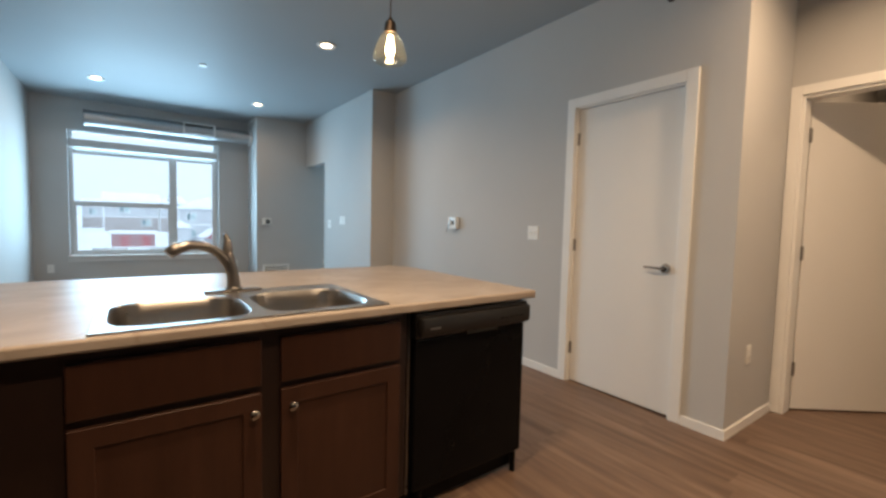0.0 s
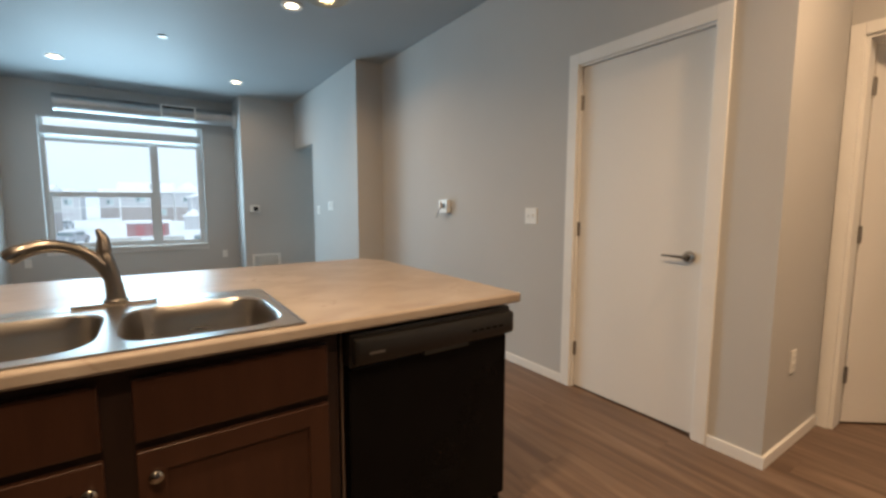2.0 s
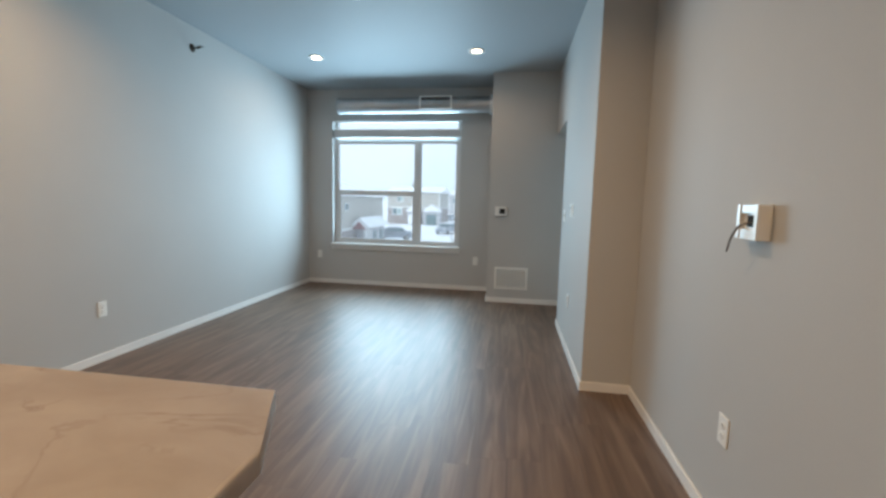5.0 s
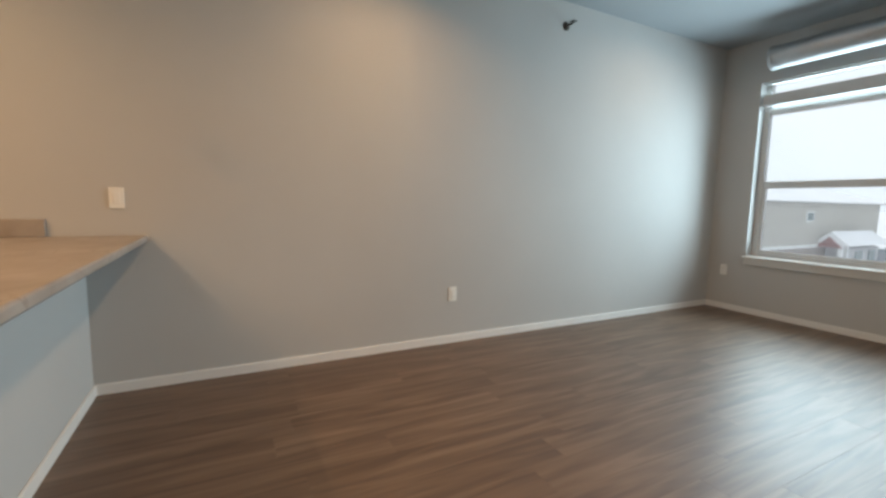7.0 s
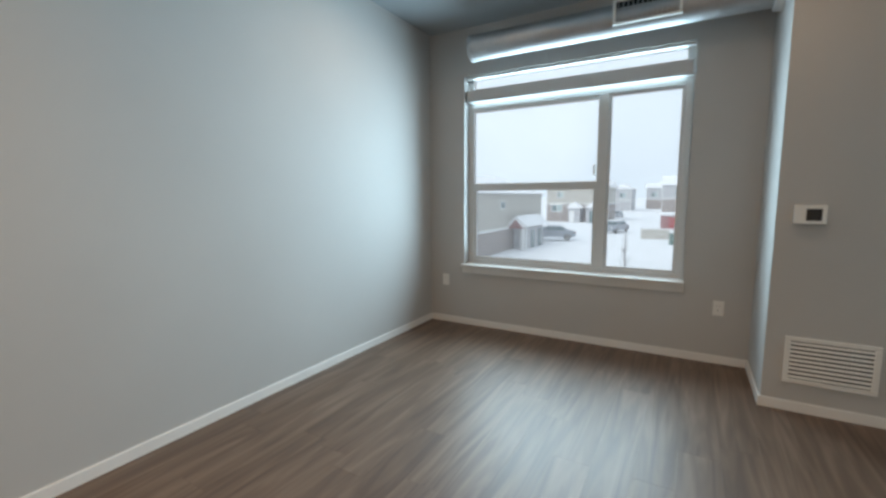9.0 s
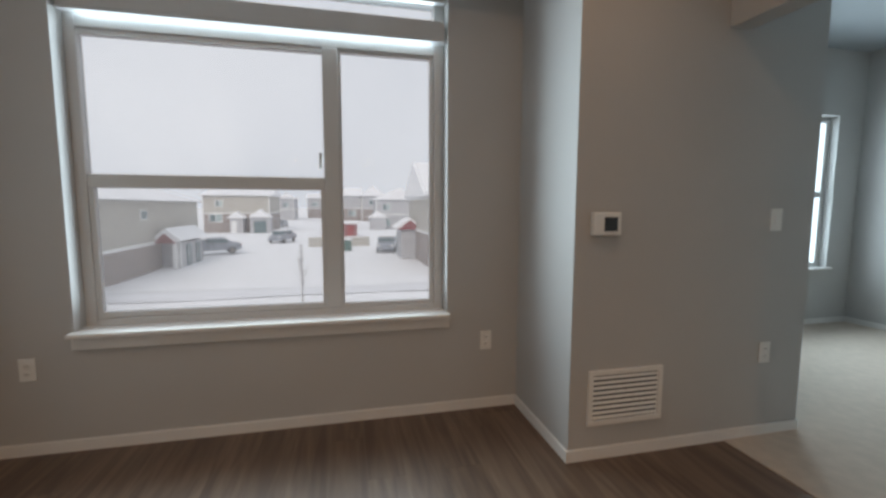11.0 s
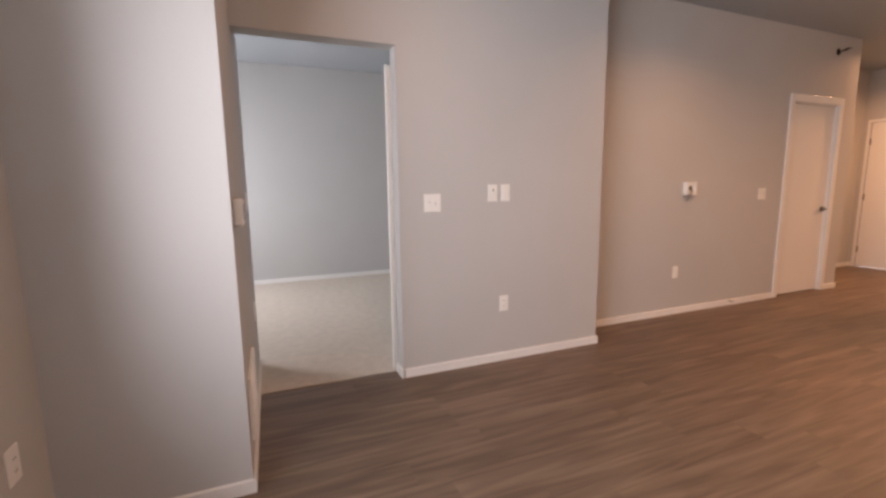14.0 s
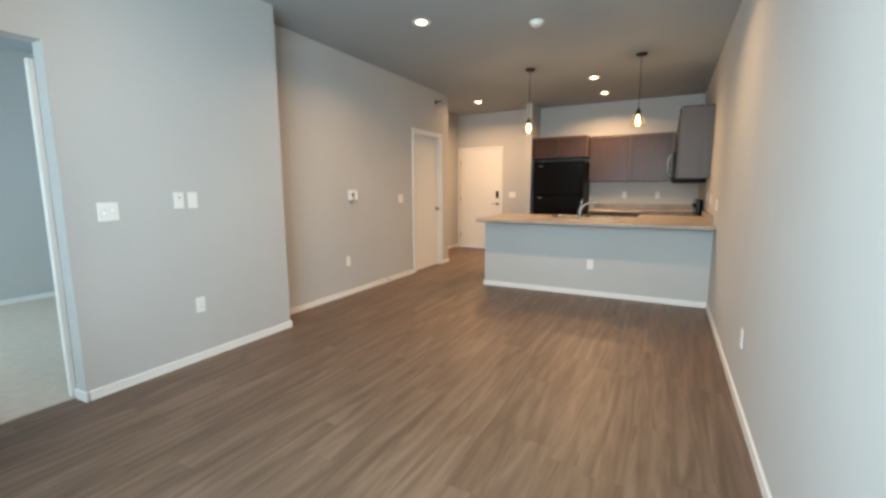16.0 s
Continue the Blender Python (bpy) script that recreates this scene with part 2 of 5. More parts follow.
def laminate_material():
    """Cream laminate with soft clouds and thin brown veins."""
    m, n, l, p = shader("cream_laminate")
    tc = n.new("ShaderNodeTexCoord")
    mp = n.new("ShaderNodeMapping")
    mp.inputs["Rotation"].default_value = (0, 0, 0.5)
    mp.inputs["Scale"].default_value = (1.0, 1.35, 1.0)
    l.new(tc.outputs["Object"], mp.inputs["Vector"])
    cl, vein, speck = (n.new("ShaderNodeTexNoise") for _ in range(3))
    for t, s, d, w in ((cl, 4.5, 7, 0.5), (vein, 3.1, 8, 0.9), (speck, 160, 2, 0)):
        t.inputs["Scale"].default_value, t.inputs["Detail"].default_value, t.inputs["Distortion"].default_value = s, d, w
        l.new(mp.outputs["Vector"], t.inputs["Vector"])
    base = ramp(n, l, cl.outputs["Fac"], [(0.3, (0.285, 0.238, 0.203)), (0.7, (0.39, 0.346, 0.312))])
    lines = ramp(n, l, vein.outputs["Fac"], [(0.0, (0, 0, 0)), (0.455, (0, 0, 0)), (0.475, (1, 1, 1)), (0.49, (0, 0, 0))])
    patch = ramp(n, l, cl.outputs["Fac"], [(0.45, (0, 0, 0)), (0.65, (0.75, 0.75, 0.75))])
    mul = n.new("ShaderNodeMath")
    mul.operation = "MULTIPLY"
    l.new(lines.outputs["Color"], mul.inputs[0])
    l.new(patch.outputs["Color"], mul.inputs[1])
    mix = n.new("ShaderNodeMixRGB")
    mix.inputs["Color2"].default_value = (0.20, 0.145, 0.105, 1)
    l.new(mul.outputs[0], mix.inputs["Fac"])
    l.new(base.outputs["Color"], mix.inputs["Color1"])
    l.new(mix.outputs["Color"], p.inputs["Base Color"])
    p.inputs["Roughness"].default_value = 0.38
    p.inputs["Specular IOR Level"].default_value = 0.23
    b = n.new("ShaderNodeBump")
    b.inputs["Strength"].default_value, b.inputs["Distance"].default_value = 0.08, 0.0006
    l.new(speck.outputs["Fac"], b.inputs["Height"])
    l.new(b.outputs["Normal"], p.inputs["Normal"])
    return m


def glowing(name, col, strength):
    m, n, l, p = shader(name)
    p.inputs["Base Color"].default_value = (*col, 1)
    p.inputs["Emission Color"].default_value = (*col, 1)
    p.inputs["Emission Strength"].default_value = strength
    return m


def pane_material(name="window_pane", tint=(0.93, 0.95, 0.95), gloss_share=0.008, haze=0.0):
    """Thin glass: clear, with a faint reflection; haze puts a pale veil into the glass as a film that scatters the
    daylight.
    """
    m, n, l, p = shader(name)
    clear, gloss, mix = n.new("ShaderNodeBsdfTransparent"), n.new("ShaderNodeBsdfGlossy"), n.new("ShaderNodeMixShader")
    clear.inputs["Color"].default_value = (*tint, 1)
    gloss.inputs["Roughness"].default_value = 0.02
    mix.inputs["Fac"].default_value = gloss_share
    l.new(clear.outputs[0], mix.inputs[1])
    l.new(gloss.outputs[0], mix.inputs[2])
    out = mix
    if haze:
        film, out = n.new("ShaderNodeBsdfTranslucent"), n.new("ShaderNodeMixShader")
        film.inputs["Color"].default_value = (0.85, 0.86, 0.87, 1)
        out.inputs["Fac"].default_value = haze
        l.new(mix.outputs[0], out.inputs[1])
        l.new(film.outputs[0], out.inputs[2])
    l.new(out.outputs[0], n["Material Output"].inputs["Surface"])
    return m


PAINT = surface("grey_wall_paint", (0.50, 0.495, 0.485), 0.62, vary=0.03, scale=1.2, fine=170, bump=0.22, depth=0.0012, rough_vary=0.06)
PAINT.node_tree.nodes["Principled BSDF"].inputs["Specular IOR Level"].default_value = 0.07
# Darker and bluer than the walls: dim blue daylight put into the colour.
CEILING = surface("daylit_ceiling_paint", (0.345, 0.378, 0.398), 0.6, vary=0.03, scale=1.0, fine=120, bump=0.22, depth=0.0015, rough_vary=0.06)
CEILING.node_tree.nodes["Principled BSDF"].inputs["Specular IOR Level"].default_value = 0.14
TRIM = surface("white_trim", (0.78, 0.77, 0.75), 0.38, vary=0.03, scale=5, fine=120, bump=0.05)
DOOR = surface("white_door", (0.76, 0.74, 0.71), 0.45, vary=0.015, scale=2, fine=140, bump=0.15, depth=0.0008, stretch=(1, 1, 0.5))
PLANK = plank_material()
SUBFLOOR = surface("plank_joint", (0.05, 0.034, 0.026), 0.8)
CARPET = surface("beige_carpet", (0.62, 0.525, 0.445), 0.95, vary=0.07, scale=14, fine=260, bump=0.8, depth=0.008, rough_vary=0.03)
LAMINATE = laminate_material()
WOOD = surface("espresso_wood", (0.044, 0.0195, 0.0125), 0.34, vary=0.16, scale=2.5, fine=22, bump=0.06, depth=0.0006, stretch=(9, 9, 0.9), rough_vary=0.06)
WOOD.node_tree.nodes["Principled BSDF"].inputs["Specular IOR Level"].default_value = 0.33
# Darker tone of the cabinet wood, for the face frame and corner body.
DARKER_WOOD = surface("espresso_darker", (0.017, 0.0085, 0.0068), 0.42, vary=0.15, scale=2.5, fine=22, bump=0.04, depth=0.0005, stretch=(9, 9, 0.9), rough_vary=0.05)
CABINET_SIDE = surface("espresso_side", (0.085, 0.062, 0.055), 0.45, vary=0.2, scale=2.0, fine=25, bump=0.05, stretch=(8, 8, 0.8))
BLACK = surface("black_enamel", (0.004, 0.004, 0.0045), 0.2, vary=0.2, bump=0.02, rough_vary=0.05)
BLACK_SATIN = surface("black_plastic", (0.004, 0.004, 0.0042), 0.38, vary=0.15, bump=0.04)
for dull in (BLACK, BLACK_SATIN):
    dull.node_tree.nodes["Principled BSDF"].inputs["Specular IOR Level"].default_value = 0.09
COOK_GLASS = surface("cooktop_glass", (0.03, 0.032, 0.034), 0.08, vary=0.1, bump=0.0, rough_vary=0.03)
STEEL = surface("brushed_steel", (0.30, 0.288, 0.275), 0.32, metal=1.0, vary=0.06, scale=6, fine=150, bump=0.05, stretch=(0.5, 6, 6))
NICKEL = surface("brushed_nickel", (0.37, 0.348, 0.322), 0.24, metal=1.0, vary=0.06, fine=120, bump=0.03)
FAUCET_METAL = surface("satin_nickel", (0.235, 0.222, 0.212), 0.31, metal=1.0, vary=0.06, fine=120, bump=0.03)
PANEL_BLACK = surface("grey_black_plastic", (0.0065, 0.006, 0.006), 0.36, vary=0.12, bump=0.03)
HINGE = surface("hinge_nickel", (0.30, 0.28, 0.26), 0.4, metal=1.0, vary=0.1)
BRONZE = surface("dark_bronze", (0.05, 0.038, 0.03), 0.4, metal=0.8, vary=0.15)
GALV = surface("galvanised_steel", (0.46, 0.47, 0.48), 0.5, metal=1.0, vary=0.10, scale=5, fine=60, bump=0.012, depth=0.0006)
PLASTIC = surface("white_plastic", (0.80, 0.79, 0.76), 0.35, vary=0.02, bump=0.0)
SCREEN = surface("dark_screen", (0.02, 0.022, 0.024), 0.15, vary=0.1, bump=0.0)
VINYL = surface("white_vinyl_frame", (0.61, 0.61, 0.605), 0.4, vary=0.02, bump=0.02)
BLIND = surface("grey_blind_fabric", (0.56, 0.56, 0.56), 0.8, vary=0.05, fine=220, bump=0.2)
DARK = surface("dark_void", (0.012, 0.012, 0.012), 0.9)
# The haze over the view outdoors is put into this glass.
PANE = pane_material(tint=(0.86, 0.905, 0.925), haze=0.09)
SHADE_GLASS = pane_material("amber_glass", (1.0, 0.96, 0.88), 0.05, 0.004)
LENS = glowing("warm_lens", (1.0, 0.76, 0.48), 12.0)
BULB = glowing("warm_bulb", (1.0, 0.78, 0.46), 45.0)
SNOW = surface("snow", (0.80, 0.815, 0.835), 0.85, vary=0.05, scale=0.35, fine=3.5, bump=0.5, depth=0.12)
SLUSH = surface("packed_snow", (0.70, 0.715, 0.745), 0.8, vary=0.12, scale=0.6, fine=2.2, bump=0.6, depth=0.1, stretch=(0.25, 2, 1))
SIDING_TAN = surface("tan_siding", (0.43, 0.412, 0.372), 0.7, vary=0.08, scale=0.6, fine=3.0, bump=0.1, stretch=(1, 1, 4))
SIDING_BROWN = surface("taupe_siding", (0.28, 0.24, 0.225), 0.7, vary=0.08, scale=0.6, fine=3.0, bump=0.1, stretch=(1, 1, 4))
SIDING_GREY = surface("grey_siding", (0.42, 0.425, 0.44), 0.7, vary=0.1, scale=0.6, fine=3.0, bump=0.1, stretch=(1, 1, 4))
SIDING_RED = surface("red_siding", (0.26, 0.045, 0.05), 0.7, vary=0.1, scale=0.8, fine=3.0, bump=0.1, stretch=(1, 1, 4))
DUSTY_RED = surface("weathered_red_board", (0.27, 0.105, 0.105), 0.75, vary=0.12, scale=0.8, fine=3.0, bump=0.1, stretch=(1, 1, 4))
WHITE_OUT = surface("outdoor_white_trim", (0.72, 0.73, 0.73), 0.6, vary=0.05)
HOUSE_GLASS = surface("house_window_glass", (0.10, 0.16, 0.17), 0.12, vary=0.2, bump=0.0)
HOUSE_BLIND = surface("house_window_blind", (0.30, 0.40, 0.40), 0.5, vary=0.1, bump=0.0)
BARK = surface("bark", (0.22, 0.20, 0.19), 0.9, vary=0.3, fine=30, bump=0.4)
CAR_GREY = surface("grey_car_paint", (0.26, 0.29, 0.33), 0.3, metal=0.3, vary=0.08, coat=0.4)
CAR_RED = surface("red_car_paint", (0.30, 0.02, 0.02), 0.3, vary=0.08, coat=0.4)
TYRE = surface("tyre_rubber", (0.02, 0.02, 0.02), 0.85)
GREEN = surface("green_dumpster", (0.06, 0.14, 0.12), 0.5, vary=0.15)
STONE = surface("grey_stone", (0.22, 0.21, 0.20), 0.85, vary=0.2, fine=12, bump=0.5, depth=0.02)

# ---- the rooms ----
def wall(name, boxes, material=PAINT):
    bm = None
    for lo, hi in boxes:
        bm = bx(lo, hi, bm=bm)
    return solo(name, bm, material, kind="structure", smooth=False)


wall("floor_slab", [((-0.15, -3.45, -0.25), (7.20, YW + 0.2, -0.012)), ((3.98, YW + 0.2, -0.25), (7.20, 6.95, -0.012))], SUBFLOOR)
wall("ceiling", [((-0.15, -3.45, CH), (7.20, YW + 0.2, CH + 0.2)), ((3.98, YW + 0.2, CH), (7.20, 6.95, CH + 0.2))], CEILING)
wall("wall_lower_storey", [((-0.15, -3.45, -3.5), (7.20, YW + 0.2, -0.25)), ((3.98, YW + 0.2, -3.5), (7.20, 6.95, -0.25))], SIDING_BROWN)
wall("wall_west", [((-0.15, -3.45, -0.012), (0, YW + 0.2, CH))])
WX0, WX1, WZ0, WZ1 = 0.385, 2.305, 0.60, 2.42
wall("wall_north", [((0, YW, -0.012), (WX0, YW + 0.2, CH)), ((WX1, YW, -0.012), (2.76, YW + 0.2, CH)),
                    ((WX0, YW, -0.012), (WX1, YW + 0.2, WZ0)), ((WX0, YW, WZ1), (WX1, YW + 0.2, CH))])
wall("wall_chase", [((2.76, 5.05, -0.012), (4.18, YW + 0.2, CH)), ((3.98, YW + 0.2, -0.012), (4.18, 6.95, CH))])
wall("wall_bedroom", [((BX, 2.53, -0.012), (BX + 0.12, 4.15, CH)), ((BX, 4.15, 2.12), (BX + 0.12, 5.05, CH)),
                      ((BX + 0.12, 2.53, -0.012), (EX, 2.65, CH))])
CY0, CY1, CZ = -1.103, -0.295, 2.124
wall("wall_east", [((EX, PY, -0.012), (EX + 0.12, CY0, CH)), ((EX, CY1, -0.012), (EX + 0.12, 2.65, CH)), ((EX, CY0, CZ), (EX + 0.12, CY1, CH)),
                   ((EX + 0.12, PY, -0.012), (AX, PY + 0.12, CH)), ((EX + 0.085, CY0, -0.012), (EX + 0.12, CY1, CZ))])
HY0, HY1, HZ = -2.34, -1.479, 2.10
wall("wall_hall", [((AX, SY, -0.012), (AX + 0.12, HY0, CH)), ((AX, HY1, -0.012), (AX + 0.12, PY + 0.12, CH)), ((AX, HY0, HZ), (AX + 0.12, HY1, CH)),
                   ((AX + 0.12, PY, -0.012), (7.08, PY + 0.12, CH))])
DX0, DX1, DZ = 3.59, 4.54, 2.13
wall("wall_south", [((0, SY - 0.15, -0.012), (DX0, SY, CH)), ((DX1, SY - 0.15, -0.012), (7.08, SY, CH)), ((DX0, SY - 0.15, DZ), (DX1, SY, CH))])
wall("wall_fridge_partition", [((2.78, SY, -0.012), (2.90, -2.72, CH))])
wall("wall_bedroom_south", [((EX + 0.12, 2.53, -0.012), (7.08, 2.65, CH))])
wall("wall_outer_east", [((7.08, -3.45, -0.012), (7.20, 6.95, CH))])
BW0, BW1 = 5.15, 6.75
wall("wall_bedroom_north", [((4.18, 6.75, -0.012), (BW0, 6.95, CH)), ((BW1, 6.75, -0.012), (7.08, 6.95, CH)),
                            ((BW0, 6.75, -0.012), (BW1, 6.95, 0.6)), ((BW0, 6.75, 2.2), (BW1, 6.95, CH))])
wall("wall_peninsula", [((0, -0.11, -0.012), (2.60, 0, 0.872)), ((2.575, -0.36, -0.012), (2.60, -0.11, 0.872))])
solo("carpet", bx((BX + 0.12, 2.65, -0.012), (7.08, 6.75, 0.006)), CARPET, kind="structure")


def baseboard(x0, y0, x1, y1, nx, ny):
    """A run of white baseboard along a wall, its face towards (nx, ny)."""
    t, h = 0.013, 0.062
    lo = (min(x0, x1, x0 + nx * t, x1 + nx * t), min(y0, y1, y0 + ny * t, y1 + ny * t), 0)
    hi = (max(x0, x1, x0 + nx * t, x1 + nx * t), max(y0, y1, y0 + ny * t, y1 + ny * t), h)
    b = bx(lo, hi)
    top = [e for e in b.edges if all(v.co.z > h - 1e-4 for v in e.verts)]
    bmesh.ops.bevel(b, geom=top, offset=0.004, segments=2, affect="EDGES")
    solo("baseboard", b, TRIM, kind="structure")


baseboard(0, 0, 0, YW, 1, 0)
baseboard(0.013, YW, 2.76, YW, 0, -1)
baseboard(2.76, 5.037, 2.76, YW - 0.013, -1, 0)
baseboard(2.76, 5.05, 4.18, 5.05, 0, -1)
baseboard(BX, 2.517, BX, 4.137, -1, 0)
baseboard(BX - 0.013, 4.15, BX + 0.12, 4.15, 0, 1)
baseboard(BX, 2.53, EX, 2.53, 0, -1)
baseboard(EX, CY1 + 0.074, EX, 2.517, -1, 0)
baseboard(EX, PY - 0.013, EX, CY0 - 0.074, -1, 0)
baseboard(EX, PY, AX, PY, 0, -1)
baseboard(AX, SY, AX, HY0 - 0.062, -1, 0)
baseboard(DX1 + 0.04, SY, AX - 0.013, SY, 0, 1)
baseboard(2.90, SY, DX0 - 0.04, SY, 0, 1)
baseboard(0.013, 0, 2.60, 0, 0, 1)
baseboard(2.60, -0.11, 2.60, 0.013, 1, 0)
baseboard(7.08, 2.65, 7.08, 6.75, -1, 0)
baseboard(4.18, 5.05, 4.18, 6.75, 1, 0)
baseboard(4.18, 6.75, 7.067, 6.75, 0, -1)


def casing(name, axis, at, side, a0, a1, top, w=0.06, t=0.016):
    """White casing of three boards round a doorway. axis: the way the wall runs."""
    bm = None
    for lo, hi in (((a0 - w, 0), (a0, top + w)), ((a1, 0), (a1 + w, top + w)), ((a0, top), (a1, top + w))):
        d0, d1 = sorted((at, at + side * t))
        if axis == "y":
            bm = bx((d0, lo[0], lo[1]), (d1, hi[0], hi[1]), 0.003, bm)
        else:
            bm = bx((lo[0], d0, lo[1]), (hi[0], d1, hi[1]), 0.003, bm)
    return solo(name, bm, TRIM, kind="structure")


casing("door_trim_closet", "y", EX, -1, CY0, CY1, CZ, w=0.072)
casing("door_trim_hall", "y", AX, -1, HY0, HY1, HZ)
casing("door_trim_entry", "x", SY, 1, DX0, DX1, DZ, w=0.035, t=0.01)
solo("door_jamb_hall", bx((AX, HY1 - 0.018, 0), (AX + 0.12, HY1, HZ), bm=bx((AX, HY0, 0), (AX + 0.12, HY0 + 0.018, HZ), bm=bx((AX, HY0 + 0.018, HZ - 0.018), (AX + 0.12, HY1 - 0.018, HZ)))), TRIM, kind="structure", smooth=False)
solo("door_jamb_closet", bx((EX + 0.002, CY1 - 0.012, 0), (EX + 0.085, CY1, CZ), bm=bx((EX + 0.002, CY0, 0), (EX + 0.085, CY0 + 0.012, CZ), bm=bx((EX + 0.002, CY0 + 0.012, CZ - 0.012), (EX + 0.085, CY1 - 0.012, CZ)))), TRIM, kind="structure", smooth=False)


# ---- doors: built facing -x, hinges at +y, then turned into place ----
def hinge(door, y, z):
    h = part("hinge", bx((-0.004, y - 0.012, z - 0.045), (0.004, y + 0.014, z + 0.045), 0.0015), HINGE, door, "brushed nickel hinge")
    part("knuckle", cyl((-0.008, y + 0.006, z - 0.048), (-0.008, y + 0.006, z + 0.048), 0.0065, seg=12, bevel=0.001), HINGE, h)


def lever(door, y, z, way, x=-0.002):
    h = part("door_handle", lathe([(0.0, -0.03), (0.020, -0.028), (0.030, -0.012), (0.032, 0.0), (0.0, 0.0)], (x, y, z), 24, axis="X"), NICKEL, door, "brushed nickel lever handle")
    bm = cyl((x - 0.012, y, z), (x - 0.05, y, z), 0.011, seg=16, bevel=0.002)
    pts = smooth_line([(x - 0.048, y - way * 0.01, z), (x - 0.052, y + way * 0.03, z + 0.002), (x - 0.05, y + way * 0.12, z + 0.003)], 5)
    tube(pts, [0.0095, 0.0095, 0.009, 0.009, 0.0085, 0.0085, 0.008, 0.0075, 0.007, 0.0065, 0.006], 12, bm)
    part("lever", bm, NICKEL, h)


def slab_door(name, w, h, label, handle_z, hinges, keypad=False):
    d = thing(name, (0, 0, 0), label, "door")
    part("door_leaf", bx((0, -w, 0.012), (0.042, 0, h), 0.002), DOOR, d)
    for z in hinges:
        hinge(d, 0.0, z)
    lever(d, -w + 0.065, handle_z, 1)
    part("latch_plate", bx((-0.0015, -w - 0.001, handle_z - 0.03), (0.03, -w + 0.004, handle_z + 0.03), 0.0005), NICKEL, d)
    if keypad:
        k = part("keypad_lock", bx((-0.026, -w + 0.035, handle_z + 0.12), (0, -w + 0.10, handle_z + 0.27), 0.008), BLACK_SATIN, d, "black keypad lock")
        part("keypad_screen", bx((-0.0275, -w + 0.045, handle_z + 0.19), (-0.0255, -w + 0.09, handle_z + 0.26), 0.001), SCREEN, k)
    return d


d = slab_door("closet_door", CY1 - CY0 - 0.03, CZ - 0.016, "closed white slab door with a nickel lever", 0.965, (0.27, 1.08, 1.89))
d.matrix_basis = pose(EX + 0.022, CY1 - 0.015, 0)
d = slab_door("hall_door", HY1 - HY0 - 0.042, HZ - 0.02, "white slab door standing open into the next room", 0.965, (0.29, 1.08, 1.86))
d.matrix_basis = pose(AX + 0.125, HY1 - 0.022, 0, 0, 0, 52)
d = slab_door("entry_door", DX1 - DX0 - 0.02, DZ - 0.012, "closed white entry door with black keypad lock", 0.97, (0.27, 1.05, 1.85), keypad=True)
d.matrix_basis = pose(DX1 - 0.01, SY - 0.012, 0, 0, 0, -90)
d = thing("sliding_door", (BX + 0.14, 3.75, 0), "white sliding door slab beside the bedroom opening", "door")
part("door_leaf", bx((BX + 0.135, 3.33, 0.012), (BX + 0.172, 4.177, 2.04), 0.002), DOOR, d)


# ---- living-room window ----
w = thing("window_1", (1.325, YW + 0.1, WZ0), "white vinyl window with one sash and a fixed pane", "window", kind="structure")
FY0, FY1 = YW + 0.105, YW + 0.165
WP0, WP1, MU0, MU1, RZ = 0.435, 2.245, 1.608, 1.696, 1.342
bm = bx((WX0, FY0, WZ0), (WP0, FY1, WZ1), 0.004)
bx((WP1, FY0, WZ0), (WX1, FY1, WZ1), 0.004, bm)
bx((WP0, FY0, WZ0), (WP1, FY1, WZ0 + 0.055), 0.004, bm)
bx((WP0, FY0, 2.13), (WP1, FY1, 2.30), 0.004, bm)
bx((WP0, FY0, WZ1 - 0.012), (WP1, FY1, WZ1), 0.003, bm)
part("window_frame", bm, VINYL, w)
part("mullion", bx((MU0, FY0 - 0.004, WZ0 + 0.055), (MU1, FY1, 2.13), 0.006), VINYL, w)
bm = bx((WP0, FY0 + 0.006, RZ), (MU0, FY1 - 0.004, RZ + 0.07), 0.005)
bx((WP0, FY0 + 0.01, 2.10), (MU0, FY1 - 0.01, 2.13), 0.004, bm)
bx((WP0, FY0 + 0.01, WZ0 + 0.055), (MU0, FY1 - 0.01, WZ0 + 0.085), 0.004, bm)
bx((WP0, FY0 + 0.01, WZ0 + 0.085), (WP0 + 0.025, FY1 - 0.01, RZ), 0.003, bm)
bx((MU0 - 0.022, FY0 + 0.01, WZ0 + 0.085), (MU0, FY1 - 0.01, RZ), 0.003, bm)
sash = part("sash", bm, VINYL, w)
part("sash_lock", bx((MU0 - 0.027, FY0 - 0.012, 1.46), (MU0 - 0.009, FY0 + 0.012, 1.55), 0.004), VINYL, sash)
bm = bx((MU1, FY0 + 0.015, WZ0 + 0.055), (MU1 + 0.015, FY1 - 0.01, 2.13), 0.003)
bx((WP1 - 0.022, FY0 + 0.015, WZ0 + 0.055), (WP1, FY1 - 0.01, 2.13), 0.003, bm)
bx((MU1 + 0.015, FY0 + 0.015, WZ0 + 0.055), (WP1 - 0.022, FY1 - 0.01, WZ0 + 0.075), 0.003, bm)
bx((MU1 + 0.015, FY0 + 0.015, 2.112), (WP1 - 0.022, FY1 - 0.01, 2.13), 0.003, bm)
part("fixed_sash", bm, VINYL, w)
for x0, x1, z0, z1 in ((WP0, MU0, WZ0 + 0.055, RZ), (WP0, MU0, RZ + 0.07, 2.13), (MU1, WP1, WZ0 + 0.055, 2.13), (WP0, WP1, 2.30, WZ1 - 0.012)):
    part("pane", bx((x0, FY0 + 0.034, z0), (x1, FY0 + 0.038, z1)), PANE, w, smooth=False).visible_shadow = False
